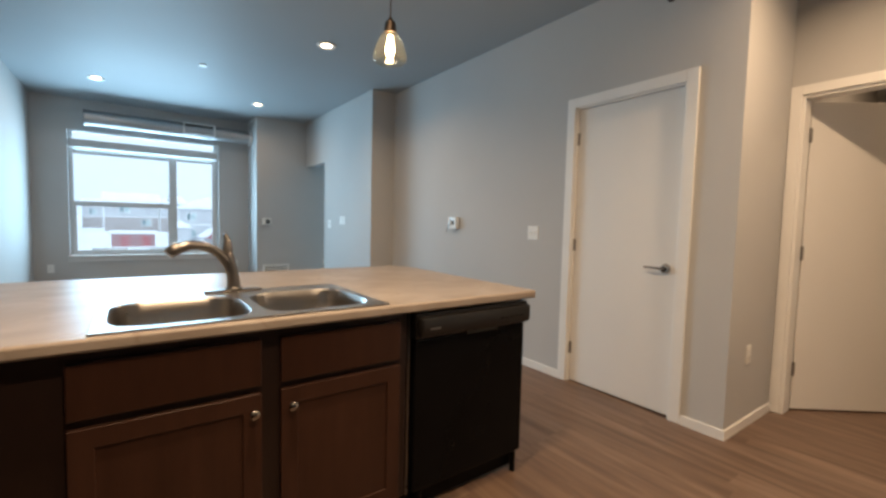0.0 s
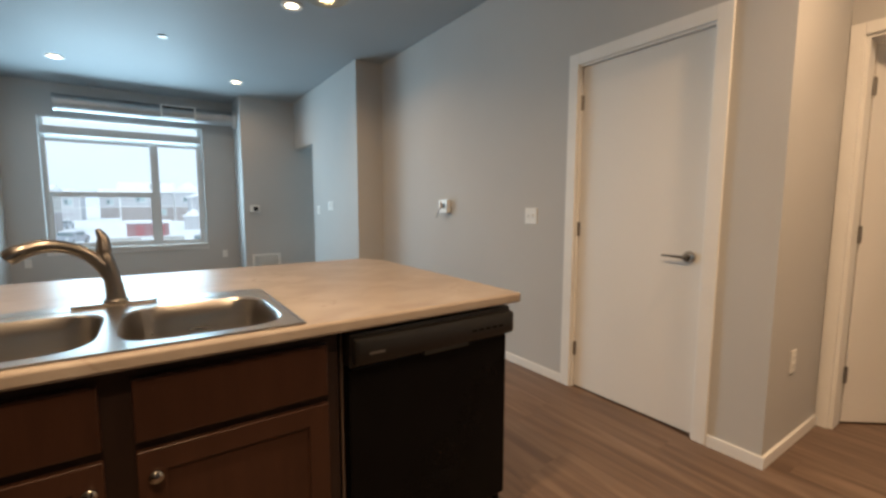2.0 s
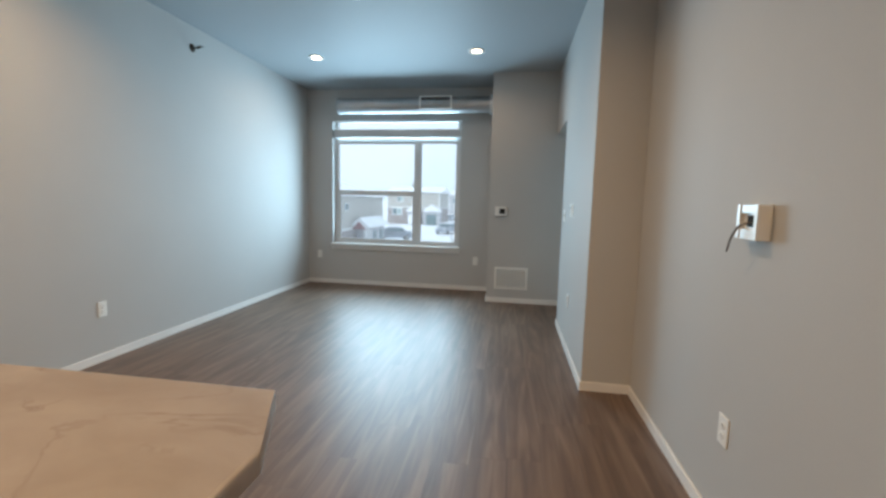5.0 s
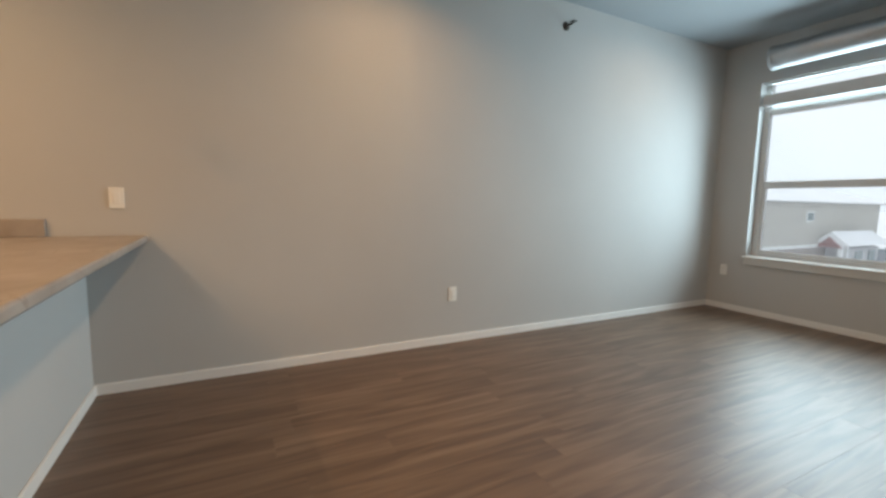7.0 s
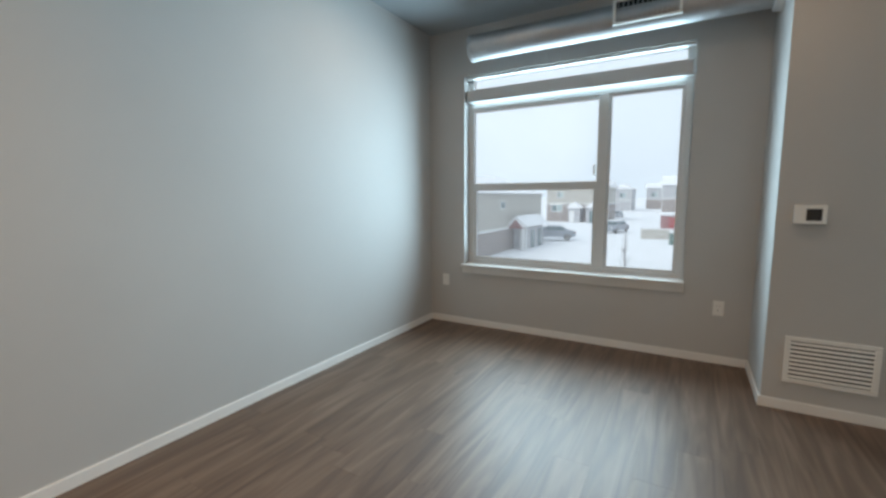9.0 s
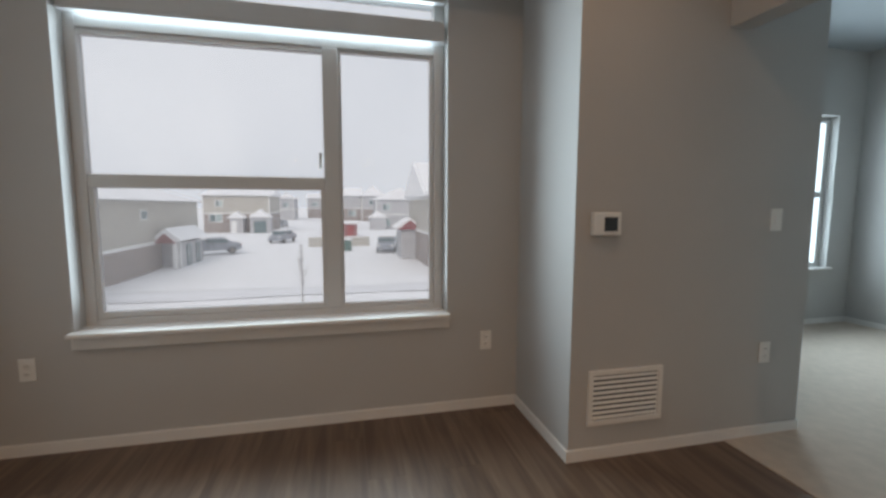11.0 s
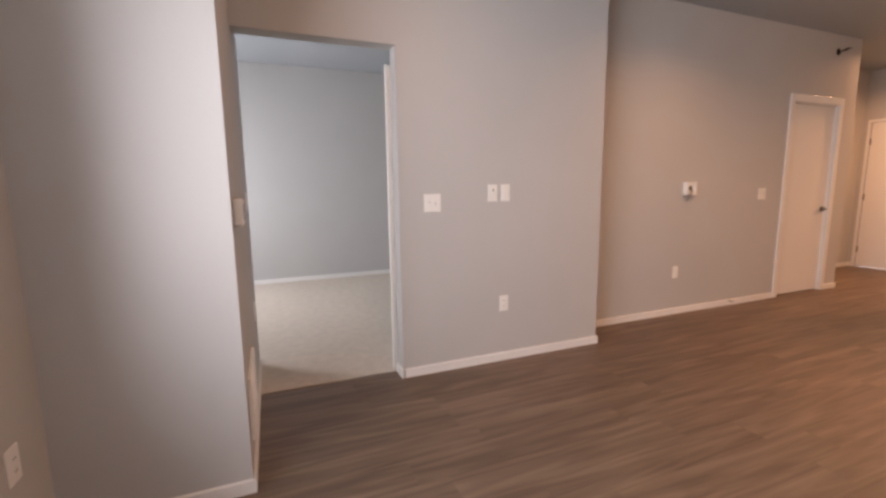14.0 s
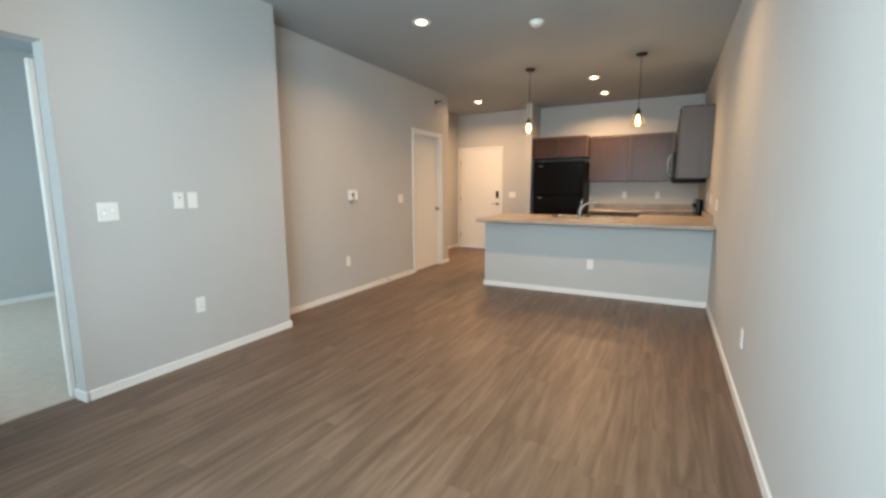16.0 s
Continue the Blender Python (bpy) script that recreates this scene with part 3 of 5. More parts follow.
part("window_sill", bx((WX0 - 0.012, YW - 0.062, WZ0 - 0.002), (WX1 + 0.008, YW - 0.001, WZ0 + 0.02), 0.004, bx((WX0 + 0.001, YW - 0.003, WZ0 + 0.001), (WX1 - 0.001, FY0, WZ0 + 0.019))), TRIM, w)
part("apron", bx((WX0 - 0.012, YW - 0.015, WZ0 - 0.072), (WX1 + 0.012, YW - 0.0005, WZ0 - 0.002), 0.003), TRIM, w)
b = thing("window_blind", (1.325, YW + 0.05, 2.19), "raised grey fabric blind in the window head", "blind")
part("folded_fabric", bx((WX0 + 0.012, YW + 0.03, 2.20), (WX1 - 0.012, YW + 0.075, 2.30), 0.006), BLIND, b)
part("bottom_rail", bx((WX0 + 0.010, YW + 0.028, 2.185), (WX1 - 0.010, YW + 0.077, 2.20), 0.003), BLIND, b)
part("head_rail", bx((WX0 + 0.008, YW + 0.03, 2.398), (WX1 - 0.008, YW + 0.075, 2.418), 0.003), VINYL, b)

w = thing("window_2", (5.95, 6.85, 0.6), "white vinyl bedroom window", "window", kind="structure")
bm = bx((BW0, 6.83, 0.6), (BW0 + 0.06, 6.9, 2.2), 0.004)
bx((BW1 - 0.06, 6.83, 0.6), (BW1, 6.9, 2.2), 0.004, bm)
bx((BW0 + 0.06, 6.83, 0.6), (BW1 - 0.06, 6.9, 0.66), 0.004, bm)
bx((BW0 + 0.06, 6.83, 2.14), (BW1 - 0.06, 6.9, 2.2), 0.004, bm)
bx((BW0 + 0.06, 6.84, 1.36), (BW1 - 0.06, 6.89, 1.42), 0.004, bm)
part("window_frame", bm, VINYL, w)
part("window_sill", bx((BW0 - 0.03, 6.705, 0.595), (BW1 + 0.03, 6.749, 0.618), 0.004), TRIM, w)
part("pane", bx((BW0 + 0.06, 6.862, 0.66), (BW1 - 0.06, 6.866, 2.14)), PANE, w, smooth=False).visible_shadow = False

# ---- duct over the window ----
d = thing("round_duct", (1.65, 5.43, 2.565), "galvanised round spiral duct under the ceiling", "duct")
prof, n = [(0.0, 0.0), (0.102, 0.0), (0.108, 0.006), (0.108, 0.03)], 21
for i in range(n):
    h = 0.05 + i * 0.098
    prof += [(0.105, h), (0.1053, h + 0.003), (0.1053, h + 0.007), (0.105, h + 0.010)]
prof += [(0.105, 2.15)]
part("duct_tube", lathe([(r, h) for r, h in prof], (0.60, 5.43, 2.565), 40, axis="X"), GALV, d)
part("end_cap", lathe([(0.0, -0.004), (0.085, -0.004), (0.1, 0.0), (0.112, 0.004), (0.112, 0.035), (0.109, 0.036)], (0.595, 5.43, 2.565), 40, axis="X"), GALV, d)
part("wall_collar", lathe([(0.106, 0.0), (0.128, 0.004), (0.128, 0.02), (0.135, 0.05)], (2.708, 5.43, 2.565), 40, axis="X"), VINYL, d, "white collar where the duct meets the wall")
g = part("register", bx((1.77, 5.312, 2.495), (2.21, 5.345, 2.51), 0.003, bx((1.77, 5.312, 2.65), (2.21, 5.345, 2.665), 0.003, bx((1.77, 5.312, 2.51), (1.79, 5.345, 2.65), 0.003, bx((2.19, 5.312, 2.51), (2.21, 5.345, 2.65), 0.003)))), PLASTIC, d, "white air register")
part("register_back", bx((1.78, 5.336, 2.50), (2.20, 5.35, 2.66)), DARK, g)
for i in range(13):
    x = 1.805 + i * 0.031
    part("louvre", bx((x, 5.318, 2.51), (x + 0.004, 5.334, 2.65)), GALV, g, smooth=False)

# ---- return-air grille on the chase ----
g = thing("return_grille", (3.05, 5.05, 0.18), "white slatted return-air grille set low in the wall", "vent")
bm = bx((2.855, 5.034, 0.175), (3.275, 5.0495, 0.20), 0.003)
bx((2.855, 5.034, 0.43), (3.275, 5.0495, 0.455), 0.003, bm)
bx((2.855, 5.034, 0.20), (2.882, 5.0495, 0.43), 0.003, bm)
bx((3.248, 5.034, 0.20), (3.275, 5.0495, 0.43), 0.003, bm)
part("frame", bm, PLASTIC, g)
part("backing", bx((2.87, 5.046, 0.19), (3.26, 5.0496, 0.44)), DARK, g)
for i in range(9):
    z = 0.2145 + i * 0.0252
    s = bx((2.882, -0.0075, -0.0012), (3.248, 0.0075, 0.0012))
    bmesh.ops.transform(s, matrix=pose(0, 5.0405, z, 62), verts=s.verts)
    part("slat", s, PLASTIC, g, smooth=False)

# ---- wall plates: built facing -y at the origin ----
def plate(kind_name, label, category, w=0.072, h=0.116):
    p = thing(kind_name, (0, 0, 0), label, category)
    part("cover_plate", bx((-w / 2, -0.006, -h / 2), (w / 2, 0, h / 2), 0.0025), PLASTIC, p)
    return p


outlet = plate("wall_outlet", "white duplex power outlet on the wall", "outlet")
for z in (-0.02, 0.02):
    s = part("socket", lathe([(0.0, -0.0085), (0.014, -0.0085), (0.0165, -0.0075), (0.0165, -0.004)], (0, 0, z), 20, axis="Y"), PLASTIC, outlet)
    s.data.transform(Matrix.Scale(-1, 4, (0, 1, 0)))
    s.data.flip_normals()
    for x in (-0.0055, 0.0055):
        part("slot", bx((x - 0.001, -0.0092, z - 0.003), (x + 0.001, -0.0084, z + 0.005)), DARK, s, smooth=False)
TURN = {"-y": 0, "+x": 90, "-x": -90, "+y": 180}


def put(proto, rows):
    """The first row places the thing itself, the others are copies."""
    for i, (x, y, z, face) in enumerate(rows):
        m = pose(x, y, z, 0, 0, TURN[face])
        if i:
            copy_thing(proto, m)
        else:
            proto.matrix_basis = m


put(outlet, [(0.0, 2.31, 0.40, "+x"), (0.175, YW, 0.44, "-y"), (2.552, YW, 0.43, "-y"), (BX, 3.385, 0.43, "-x"), (EX, 1.291, 0.42, "-x"),
             (1.235, 0.0, 0.385, "+y"), (4.18, PY, 0.46, "-y"), (3.92, 5.05, 0.47, "-y"), (7.08, 5.26, 0.43, "-x"), (1.17, SY, 1.17, "+y"),
             (0.62, SY, 1.17, "+y"), (0.0, -1.12, 1.17, "+x"), (0.0, -0.62, 1.17, "+x")])
rocker = plate("light_switch", "white single rocker light switch on the wall", "switch")
part("rocker", bx((-0.016, -0.0095, -0.033), (0.016, -0.004, 0.033), 0.002), PLASTIC, rocker)
put(rocker, [(0.0, 0.16, 1.122, "+x"), (3.93, 5.05, 1.187, "-y"), (BX, 3.38, 1.222, "-x"), (3.37, SY, 1.165, "+y"), (3.30, SY, 1.165, "+y")])
phone = plate("cable_plate", "white cable and data plate on the wall", "wall plate")
part("jack", bx((-0.011, -0.009, -0.022), (0.011, -0.004, 0.0), 0.001), PLASTIC, phone)
part("coax_port", cyl((0, -0.004, 0.02), (0, -0.016, 0.02), 0.005, seg=12), NICKEL, phone)
put(phone, [(BX, 3.48, 1.222, "-x")])
toggle = plate("double_switch", "white two-gang toggle light switch on the wall", "switch", 0.118, 0.118)
for x in (-0.023, 0.023):
    # Collar greyer than the plate: the toggle's shadow is put into its colour.
    t = part("toggle_collar", bx((x - 0.006, -0.0075, -0.013), (x + 0.006, -0.004, 0.013), 0.001), VINYL, toggle)
    part("toggle", bx((x - 0.0045, -0.019, 0.0 if x > 0 else -0.011), (x + 0.0045, -0.006, 0.011 if x > 0 else 0.0), 0.002), PLASTIC, t)
put(toggle, [(BX, 3.925, 1.163, "-x"), (EX, 0.098, 1.158, "-x")])

t = thing("thermostat", (2.921, 5.05, 1.172), "white thermostat with dark square screen on the wall", "thermostat")
b = part("body", bx((2.838, 5.014, 1.117), (2.984, 5.0495, 1.227), 0.008), PLASTIC, t)
part("screen", bx((2.892, 5.0125, 1.137), (2.962, 5.0145, 1.204), 0.001), SCREEN, b, "dark display")
a = thing("intercom_bracket", (EX, 1.19, 1.225), "white open wall bracket with loose grey cable", "bracket")
bm = bx((EX - 0.046, 1.125, 1.165), (EX, 1.145, 1.285), 0.002)
bx((EX - 0.046, 1.235, 1.165), (EX, 1.255, 1.285), 0.002, bm)
bx((EX - 0.042, 1.145, 1.165), (EX, 1.235, 1.20), 0.002, bm)
bx((EX - 0.042, 1.145, 1.255), (EX, 1.235, 1.285), 0.002, bm)
part("bracket", bm, PLASTIC, a)
part("recess", bx((EX - 0.030, 1.146, 1.201), (EX - 0.0005, 1.234, 1.254)), PLASTIC, a)
# Small near-black block that makes the middle of the recess dark.
part("dark_block", bx((EX - 0.032, 1.175, 1.208), (EX - 0.0295, 1.212, 1.248), 0.001), DARK, a)
part("cable", tube(smooth_line([(EX - 0.005, 1.19, 1.225), (EX - 0.055, 1.2, 1.215), (EX - 0.065, 1.235, 1.175), (EX - 0.06, 1.275, 1.115)], 5), 0.0042, 8), HINGE, a, "loose grey cable")


def sprinkler(x, y, z, way):
    s = thing("sprinkler", (x, y, z), "sidewall fire sprinkler with dark deflector high on wall", "sprinkler", "sidewall sprinklers")
    part("escutcheon", lathe([(0.0, 0.012), (0.02, 0.012), (0.036, 0.004), (0.038, 0.0)], (x, y, z), 24, axis="X") if way > 0 else lathe([(0.038, 0.0), (0.036, -0.004), (0.02, -0.012), (0.0, -0.012)], (x, y, z), 24, axis="X"), BRONZE, s)
    part("frame", tube([(x + way * 0.01, y, z), (x + way * 0.055, y - 0.012, z), (x + way * 0.085, y, z)], 0.005, 8, tube([(x + way * 0.01, y, z), (x + way * 0.055, y + 0.012, z), (x + way * 0.085, y, z)], 0.005, 8)), BRONZE, s)
    part("deflector", bx((min(x + way * 0.06, x + way * 0.11), y - 0.022, z + 0.008), (max(x + way * 0.06, x + way * 0.11), y + 0.022, z + 0.012), 0.001), BRONZE, s)


sprinkler(0, 3.37, 2.66, 1)
sprinkler(EX, -0.98, 2.685, -1)

# ---- ceiling fittings ----
LENS_R = 0.05


def can_light(x, y, watts, tone=WARM, beam=160):
    c = thing("recessed_light", (x, y, CH), "white trimmed recessed ceiling light glowing warm", "ceiling light", "recessed ceiling lights")
    part("trim_ring", lathe([(LENS_R, -0.0015), (LENS_R + 0.012, -0.006), (0.084, -0.009), (0.09, 0.0)], (x, y, CH), 36), PLASTIC, c)
    part("lens", lathe([(0.0, -0.006), (LENS_R * 0.7, -0.005), (LENS_R, -0.002)], (x, y, CH), 36), LENS, c, "glowing lens")
    la = bpy.data.lights.new("recessed_lamp", "AREA")
    la.shape, la.size, la.energy, la.color = "DISK", 0.13, watts, tone
    la.spread = radians(beam)
    new("recessed_lamp", la).matrix_world = pose(x, y, CH - 0.012)


for x, y, watts in ((0.79, 4.33, 4.5), (2.61, 4.28, 4.5), (2.62, 1.61, 16), (0.80, 1.66, 12)):
    can_light(x, y, watts, beam=146 if y < 3 else 160)
for x, y in ((1.49, -1.32), (1.49, -2.45)):
    can_light(x, y, 29, beam=150)
can_light(3.64, -2.15, 30, (1.0, 0.66, 0.37))
can_light(5.7, -2.3, 14, (1.0, 0.65, 0.36))
s = thing("smoke_detector", (1.65, 1.11, CH), "round white smoke detector on the ceiling", "smoke detector")
part("base", lathe([(0.0, -0.012), (0.068, -0.012), (0.07, 0.0)], (1.65, 1.11, CH), 32), PLASTIC, s)
part("cover", lathe([(0.0, -0.045), (0.03, -0.044), (0.05, -0.036), (0.056, -0.02), (0.06, -0.012)], (1.65, 1.11, CH), 32), PLASTIC, s)
s = thing("ceiling_sprinkler", (1.76, 2.97, CH), "concealed sprinkler cover disc on the ceiling", "sprinkler")
part("cover_disc", lathe([(0.0, -0.012), (0.04, -0.012), (0.042, -0.008), (0.036, 0.0)], (1.76, 2.97, CH), 28), PLASTIC, s)


def pendant(x, y):
    p = thing("pendant_light", (x, y, CH), "bronze pendant with bell-shaped amber glass, lit bulb", "pendant light", "pendant lights over the peninsula")
    part("canopy", lathe([(0.0, -0.028), (0.05, -0.026), (0.06, -0.018), (0.062, 0.0)], (x, y, CH), 32), BRONZE, p)
    part("cord", cyl((x, y, 2.235), (x, y, CH - 0.026), 0.0035, seg=8), BRONZE, p)
    part("socket_cap", lathe([(0.0, 0.075), (0.008, 0.074), (0.014, 0.06), (0.026, 0.05), (0.030, 0.02), (0.031, 0.0), (0.022, -0.004)], (x, y, 2.165), 28), BRONZE, p)
    g = part("shade", lathe([(0.028, 0.15), (0.044, 0.135), (0.068, 0.09), (0.082, 0.05), (0.086, 0.03), (0.082, 0.014), (0.070, 0.0), (0.069, 0.003), (0.079, 0.016), (0.083, 0.031), (0.079, 0.05), (0.065, 0.089), (0.042, 0.133), (0.026, 0.148)], (x, y, 2.02), 36), SHADE_GLASS, p, "bell-shaped amber glass shade")
    g.visible_shadow = False
    for k in range(3):
        rib = [(x + (0.0855 - 0.007 * k) * math.cos(a * 0.35), y + (0.0855 - 0.007 * k) * math.sin(a * 0.35), 2.03 + 0.02 * k + 0.004 * math.sin(a * 0.7)) for a in range(18)]
        part("glass_rib", tube(rib, 0.0016, 6), SHADE_GLASS, g).visible_shadow = False
    part("bulb", lathe([(0.0, -0.040), (0.009, -0.037), (0.016, -0.026), (0.019, -0.010), (0.017, 0.01), (0.012, 0.03), (0.011, 0.06)], (x, y, 2.09), 20), BULB, p, "glowing filament bulb").visible_shadow = False
    la = bpy.data.lights.new("pendant_lamp", "POINT")
    la.energy, la.shadow_soft_size, la.color = 3.0, 0.028, (1.0, 0.68, 0.38)
    new("pendant_lamp", la).matrix_world = pose(x, y, 2.085)


pendant(2.17, -0.455)
pendant(0.825, -0.43)

# ---- kitchen: worktops ----
wt = thing("peninsula_worktop", (1.35, -0.5, 0.872), "cream laminate worktop with rounded edges and faint veins", "worktop")
xs, ys = [0.002, 0.80, 1.045, 1.865, 2.70], [-1.545, -1.0, -0.945, -0.435, 0.295]
top = slab(xs, ys, {(1, 0), (2, 0), (3, 0), (2, 2)}, 0.873, 0.911, 0.009)
# the free corner on the living-room side is cut off at a slant
bmesh.ops.bisect_plane(top, geom=top.verts[:] + top.edges[:] + top.faces[:], plane_co=(2.70, 0.10, 0.89), plane_no=Vector((0.195, 0.09, 0)).normalized(), clear_outer=True)
bmesh.ops.holes_fill(top, edges=[e for e in top.edges if e.is_boundary])
part("slab", top, LAMINATE, wt)
part("backsplash", bx((0.002, -1.545, 0.911), (0.022, -0.15, 1.005), 0.004), LAMINATE, wt)
wt = thing("back_worktop", (0.8, -3.0, 0.872), "cream laminate worktop along the back wall", "worktop")
part("slab", slab([0.002, 0.66, 1.70], [-3.298, -2.655, -2.325], {(1, 1)}, 0.873, 0.911, 0.012), LAMINATE, wt)
part("backsplash", bx((0.022, -3.298, 0.911), (1.70, -3.278, 1.005), 0.004), LAMINATE, wt)
part("side_splash", bx((0.002, -3.278, 0.911), (0.022, -2.325, 1.005), 0.004), LAMINATE, wt)


# ---- sink and faucet ----
def bowl(bm, x0, x1, y0, y1, ax, bxr, cx, cy, z, depth):
    """Half of a sink: flat rim from a rectangle to a rounded bowl, then the bowl itself."""
    angles = [2 * math.pi * i / 64 for i in range(64)] + [math.atan2(yy - cy, xx - cx) % (2 * math.pi) for xx in (x0, x1) for yy in (y0, y1)]
    angles = sorted(set(round(a, 6) for a in angles))
    loops = []
    for ring, (s, dz) in enumerate(((None, 0), (1.03, 0.0), (1.0, -0.006), (0.97, -0.05), (0.93, -depth + 0.03), (0.86, -depth + 0.008), (0.7, -depth), (0.08, -depth - 0.006))):
        lp = []
        for a in angles:
            c, q = math.cos(a), math.sin(a)
            if s is None:
                k = min(((x1 if c > 0 else x0) - cx) / c if abs(c) > 1e-9 else 1e9, ((y1 if q > 0 else y0) - cy) / q if abs(q) > 1e-9 else 1e9)
            else:
                k = s * (abs(c / ax) ** 4.5 + abs(q / bxr) ** 4.5) ** (-1 / 4.5)
            lp.append(bm.verts.new((cx + k * c, cy + k * q, z + dz)))
        loops.append(lp)
    n = len(angles)
    for lo, hi in zip(loops, loops[1:]):
        for i in range(n):
            bm.faces.new((lo[i], lo[(i + 1) % n], hi[(i + 1) % n], hi[i]))
    bm.faces.new(loops[-1])


sk = thing("kitchen_sink", (1.48, -0.675, 0.91), "stainless steel double-bowl drop-in sink in the worktop", "sink")
SZ = 0.9165
for x0, x1, ax, cx in ((1.018, 1.456, 0.193, 1.243), (1.456, 1.893, 0.190, 1.672)):
    bm = bmesh.new()
    bowl(bm, x0, x1, -0.975, -0.47, ax, 0.20, cx, -0.73, SZ, 0.17)
    bmesh.ops.remove_doubles(bm, verts=bm.verts, dist=0.0004)
    bmesh.ops.recalc_face_normals(bm, faces=bm.faces)
    if max(bm.faces, key=lambda q: q.calc_area()).normal.z < 0:
        bmesh.ops.reverse_faces(bm, faces=bm.faces)
    part("bowl", bm, STEEL, sk)
bm = bx((1.013, -0.47, SZ - 0.0055), (1.898, -0.395, SZ + 0.001), 0.002)
bx((1.013, -0.981, SZ - 0.0055), (1.898, -0.973, SZ + 0.001), 0.002, bm)
bx((1.010, -0.98, SZ - 0.0055), (1.019, -0.396, SZ + 0.0012), 0.002, bm)
bx((1.892, -0.98, SZ - 0.0055), (1.901, -0.396, SZ + 0.0012), 0.002, bm)
part("rim", bm, STEEL, sk)
for x in (1.243, 1.672):
    part("drain", lathe([(0.0, -0.004), (0.02, -0.004), (0.024, 0.001), (0.04, 0.003), (0.044, 0.0)], (x, -0.73, SZ - 0.175), 24), NICKEL, sk)
fc = thing("kitchen_faucet", (1.455, -0.422, 0.918), "brushed nickel pull-out faucet with swung spout", "faucet")
part("deck_plate", bx((1.345, -0.45, SZ + 0.001), (1.565, -0.396, SZ + 0.010), 0.004), FAUCET_METAL, fc)
line = smooth_line([(1.457, -0.422, SZ + 0.009), (1.456, -0.422, 0.96), (1.450, -0.421, 1.01), (1.441, -0.419, 1.055), (1.436, -0.418, 1.085)], 4)
part("body", tube(line, [0.029, 0.028, 0.0265, 0.0255, 0.025, 0.0245, 0.024, 0.0235, 0.023, 0.023, 0.0225, 0.0225, 0.022, 0.021, 0.0195, 0.0175, 0.016], 20), FAUCET_METAL, fc)
part("base_ring", lathe([(0.0, 0.0), (0.034, 0.0), (0.034, 0.006), (0.029, 0.011), (0.0, 0.011)], (1.457, -0.422, SZ + 0.009), 28), FAUCET_METAL, fc)
line = smooth_line([(1.449, -0.421, 1.005), (1.430, -0.423, 1.043), (1.392, -0.430, 1.085), (1.345, -0.440, 1.109), (1.298, -0.450, 1.115), (1.258, -0.457, 1.105)], 5)
part("spout", tube(line, [0.0225 - 0.004 * min(1, i / 10) + 0.0035 * max(0, (i - 16) / 9) for i in range(len(line))], 18), FAUCET_METAL, fc)
line = smooth_line([(1.262, -0.456, 1.107), (1.240, -0.461, 1.097), (1.222, -0.465, 1.081)], 4)
part("spray_head", tube(line, [0.0215, 0.0225, 0.0235, 0.024, 0.024, 0.0235, 0.023, 0.022, 0.02], 20), FAUCET_METAL, fc)
line = smooth_line([(1.436, -0.418, 1.083), (1.435, -0.415, 1.105), (1.434, -0.412, 1.132), (1.422, -0.413, 1.160)], 5)
part("handle", tube(line, [0.0185, 0.020, 0.0205, 0.0205, 0.020, 0.0195, 0.019, 0.018, 0.0175, 0.0165, 0.0155, 0.014, 0.0125, 0.0105, 0.0085, 0.006], 16), FAUCET_METAL, fc, "lever handle standing upright")


# ---- cabinets ----
def front(name, parent, axis, at, side, a0, a1, z0, z1, flat=False):
    """A cabinet front: a drawer slab, or a door with rails, stiles and a recessed panel."""
    def q(u0, u1, d0, d1, zz0, zz1, bev=0.002, bm=None):
        e0, e1 = sorted((at + side * d0, at + side * d1))
        if axis == "x":
            return bx((u0, e0, zz0), (u1, e1, zz1), bev, bm)
        return bx((e0, u0, zz0), (e1, u1, zz1), bev, bm)
    if flat:
        return part(name, q(a0, a1, 0, 0.02, z0, z1, 0.005), WOOD, parent)
    r = 0.058
    bm = slab([a0, a0 + r, a1 - r, a1], [z0, z0 + r, z1 - r, z1], {(1, 1)}, 0, 0.02, 0.003)
    for v in bm.verts:
        u, s, d = v.co
        v.co = (u, at + side * d, s) if axis == "x" else (at + side * d, u, s)
    bmesh.ops.recalc_face_normals(bm, faces=bm.faces)
    dr = part(name, bm, WOOD, parent)
    part("panel", q(a0 + r - 0.004, a1 - r + 0.004, 0.001, 0.013, z0 + r - 0.004, z1 - r + 0.004, 0.002), WOOD, dr)
    return dr


def knob(parent, axis, at, side, a, z):
    prof = [(0.0, 0.028), (0.010, 0.027), (0.0155, 0.022), (0.016, 0.017), (0.008, 0.010), (0.006, 0.0)]
    b = lathe(prof, (0, 0, 0), 20)
    turn = {("x", 1): pose(0, 0, 0, -90), ("x", -1): pose(0, 0, 0, 90), ("y", 1): pose(0, 0, 0, 0, 90), ("y", -1): pose(0, 0, 0, 0, -90)}[axis, side]
    loc = (a, at + side * 0.02, z) if axis == "x" else (at + side * 0.02, a, z)
    bmesh.ops.transform(b, matrix=Matrix.Translation(loc) @ turn, verts=b.verts)
    part("knob", b, NICKEL, parent, "round nickel knob")


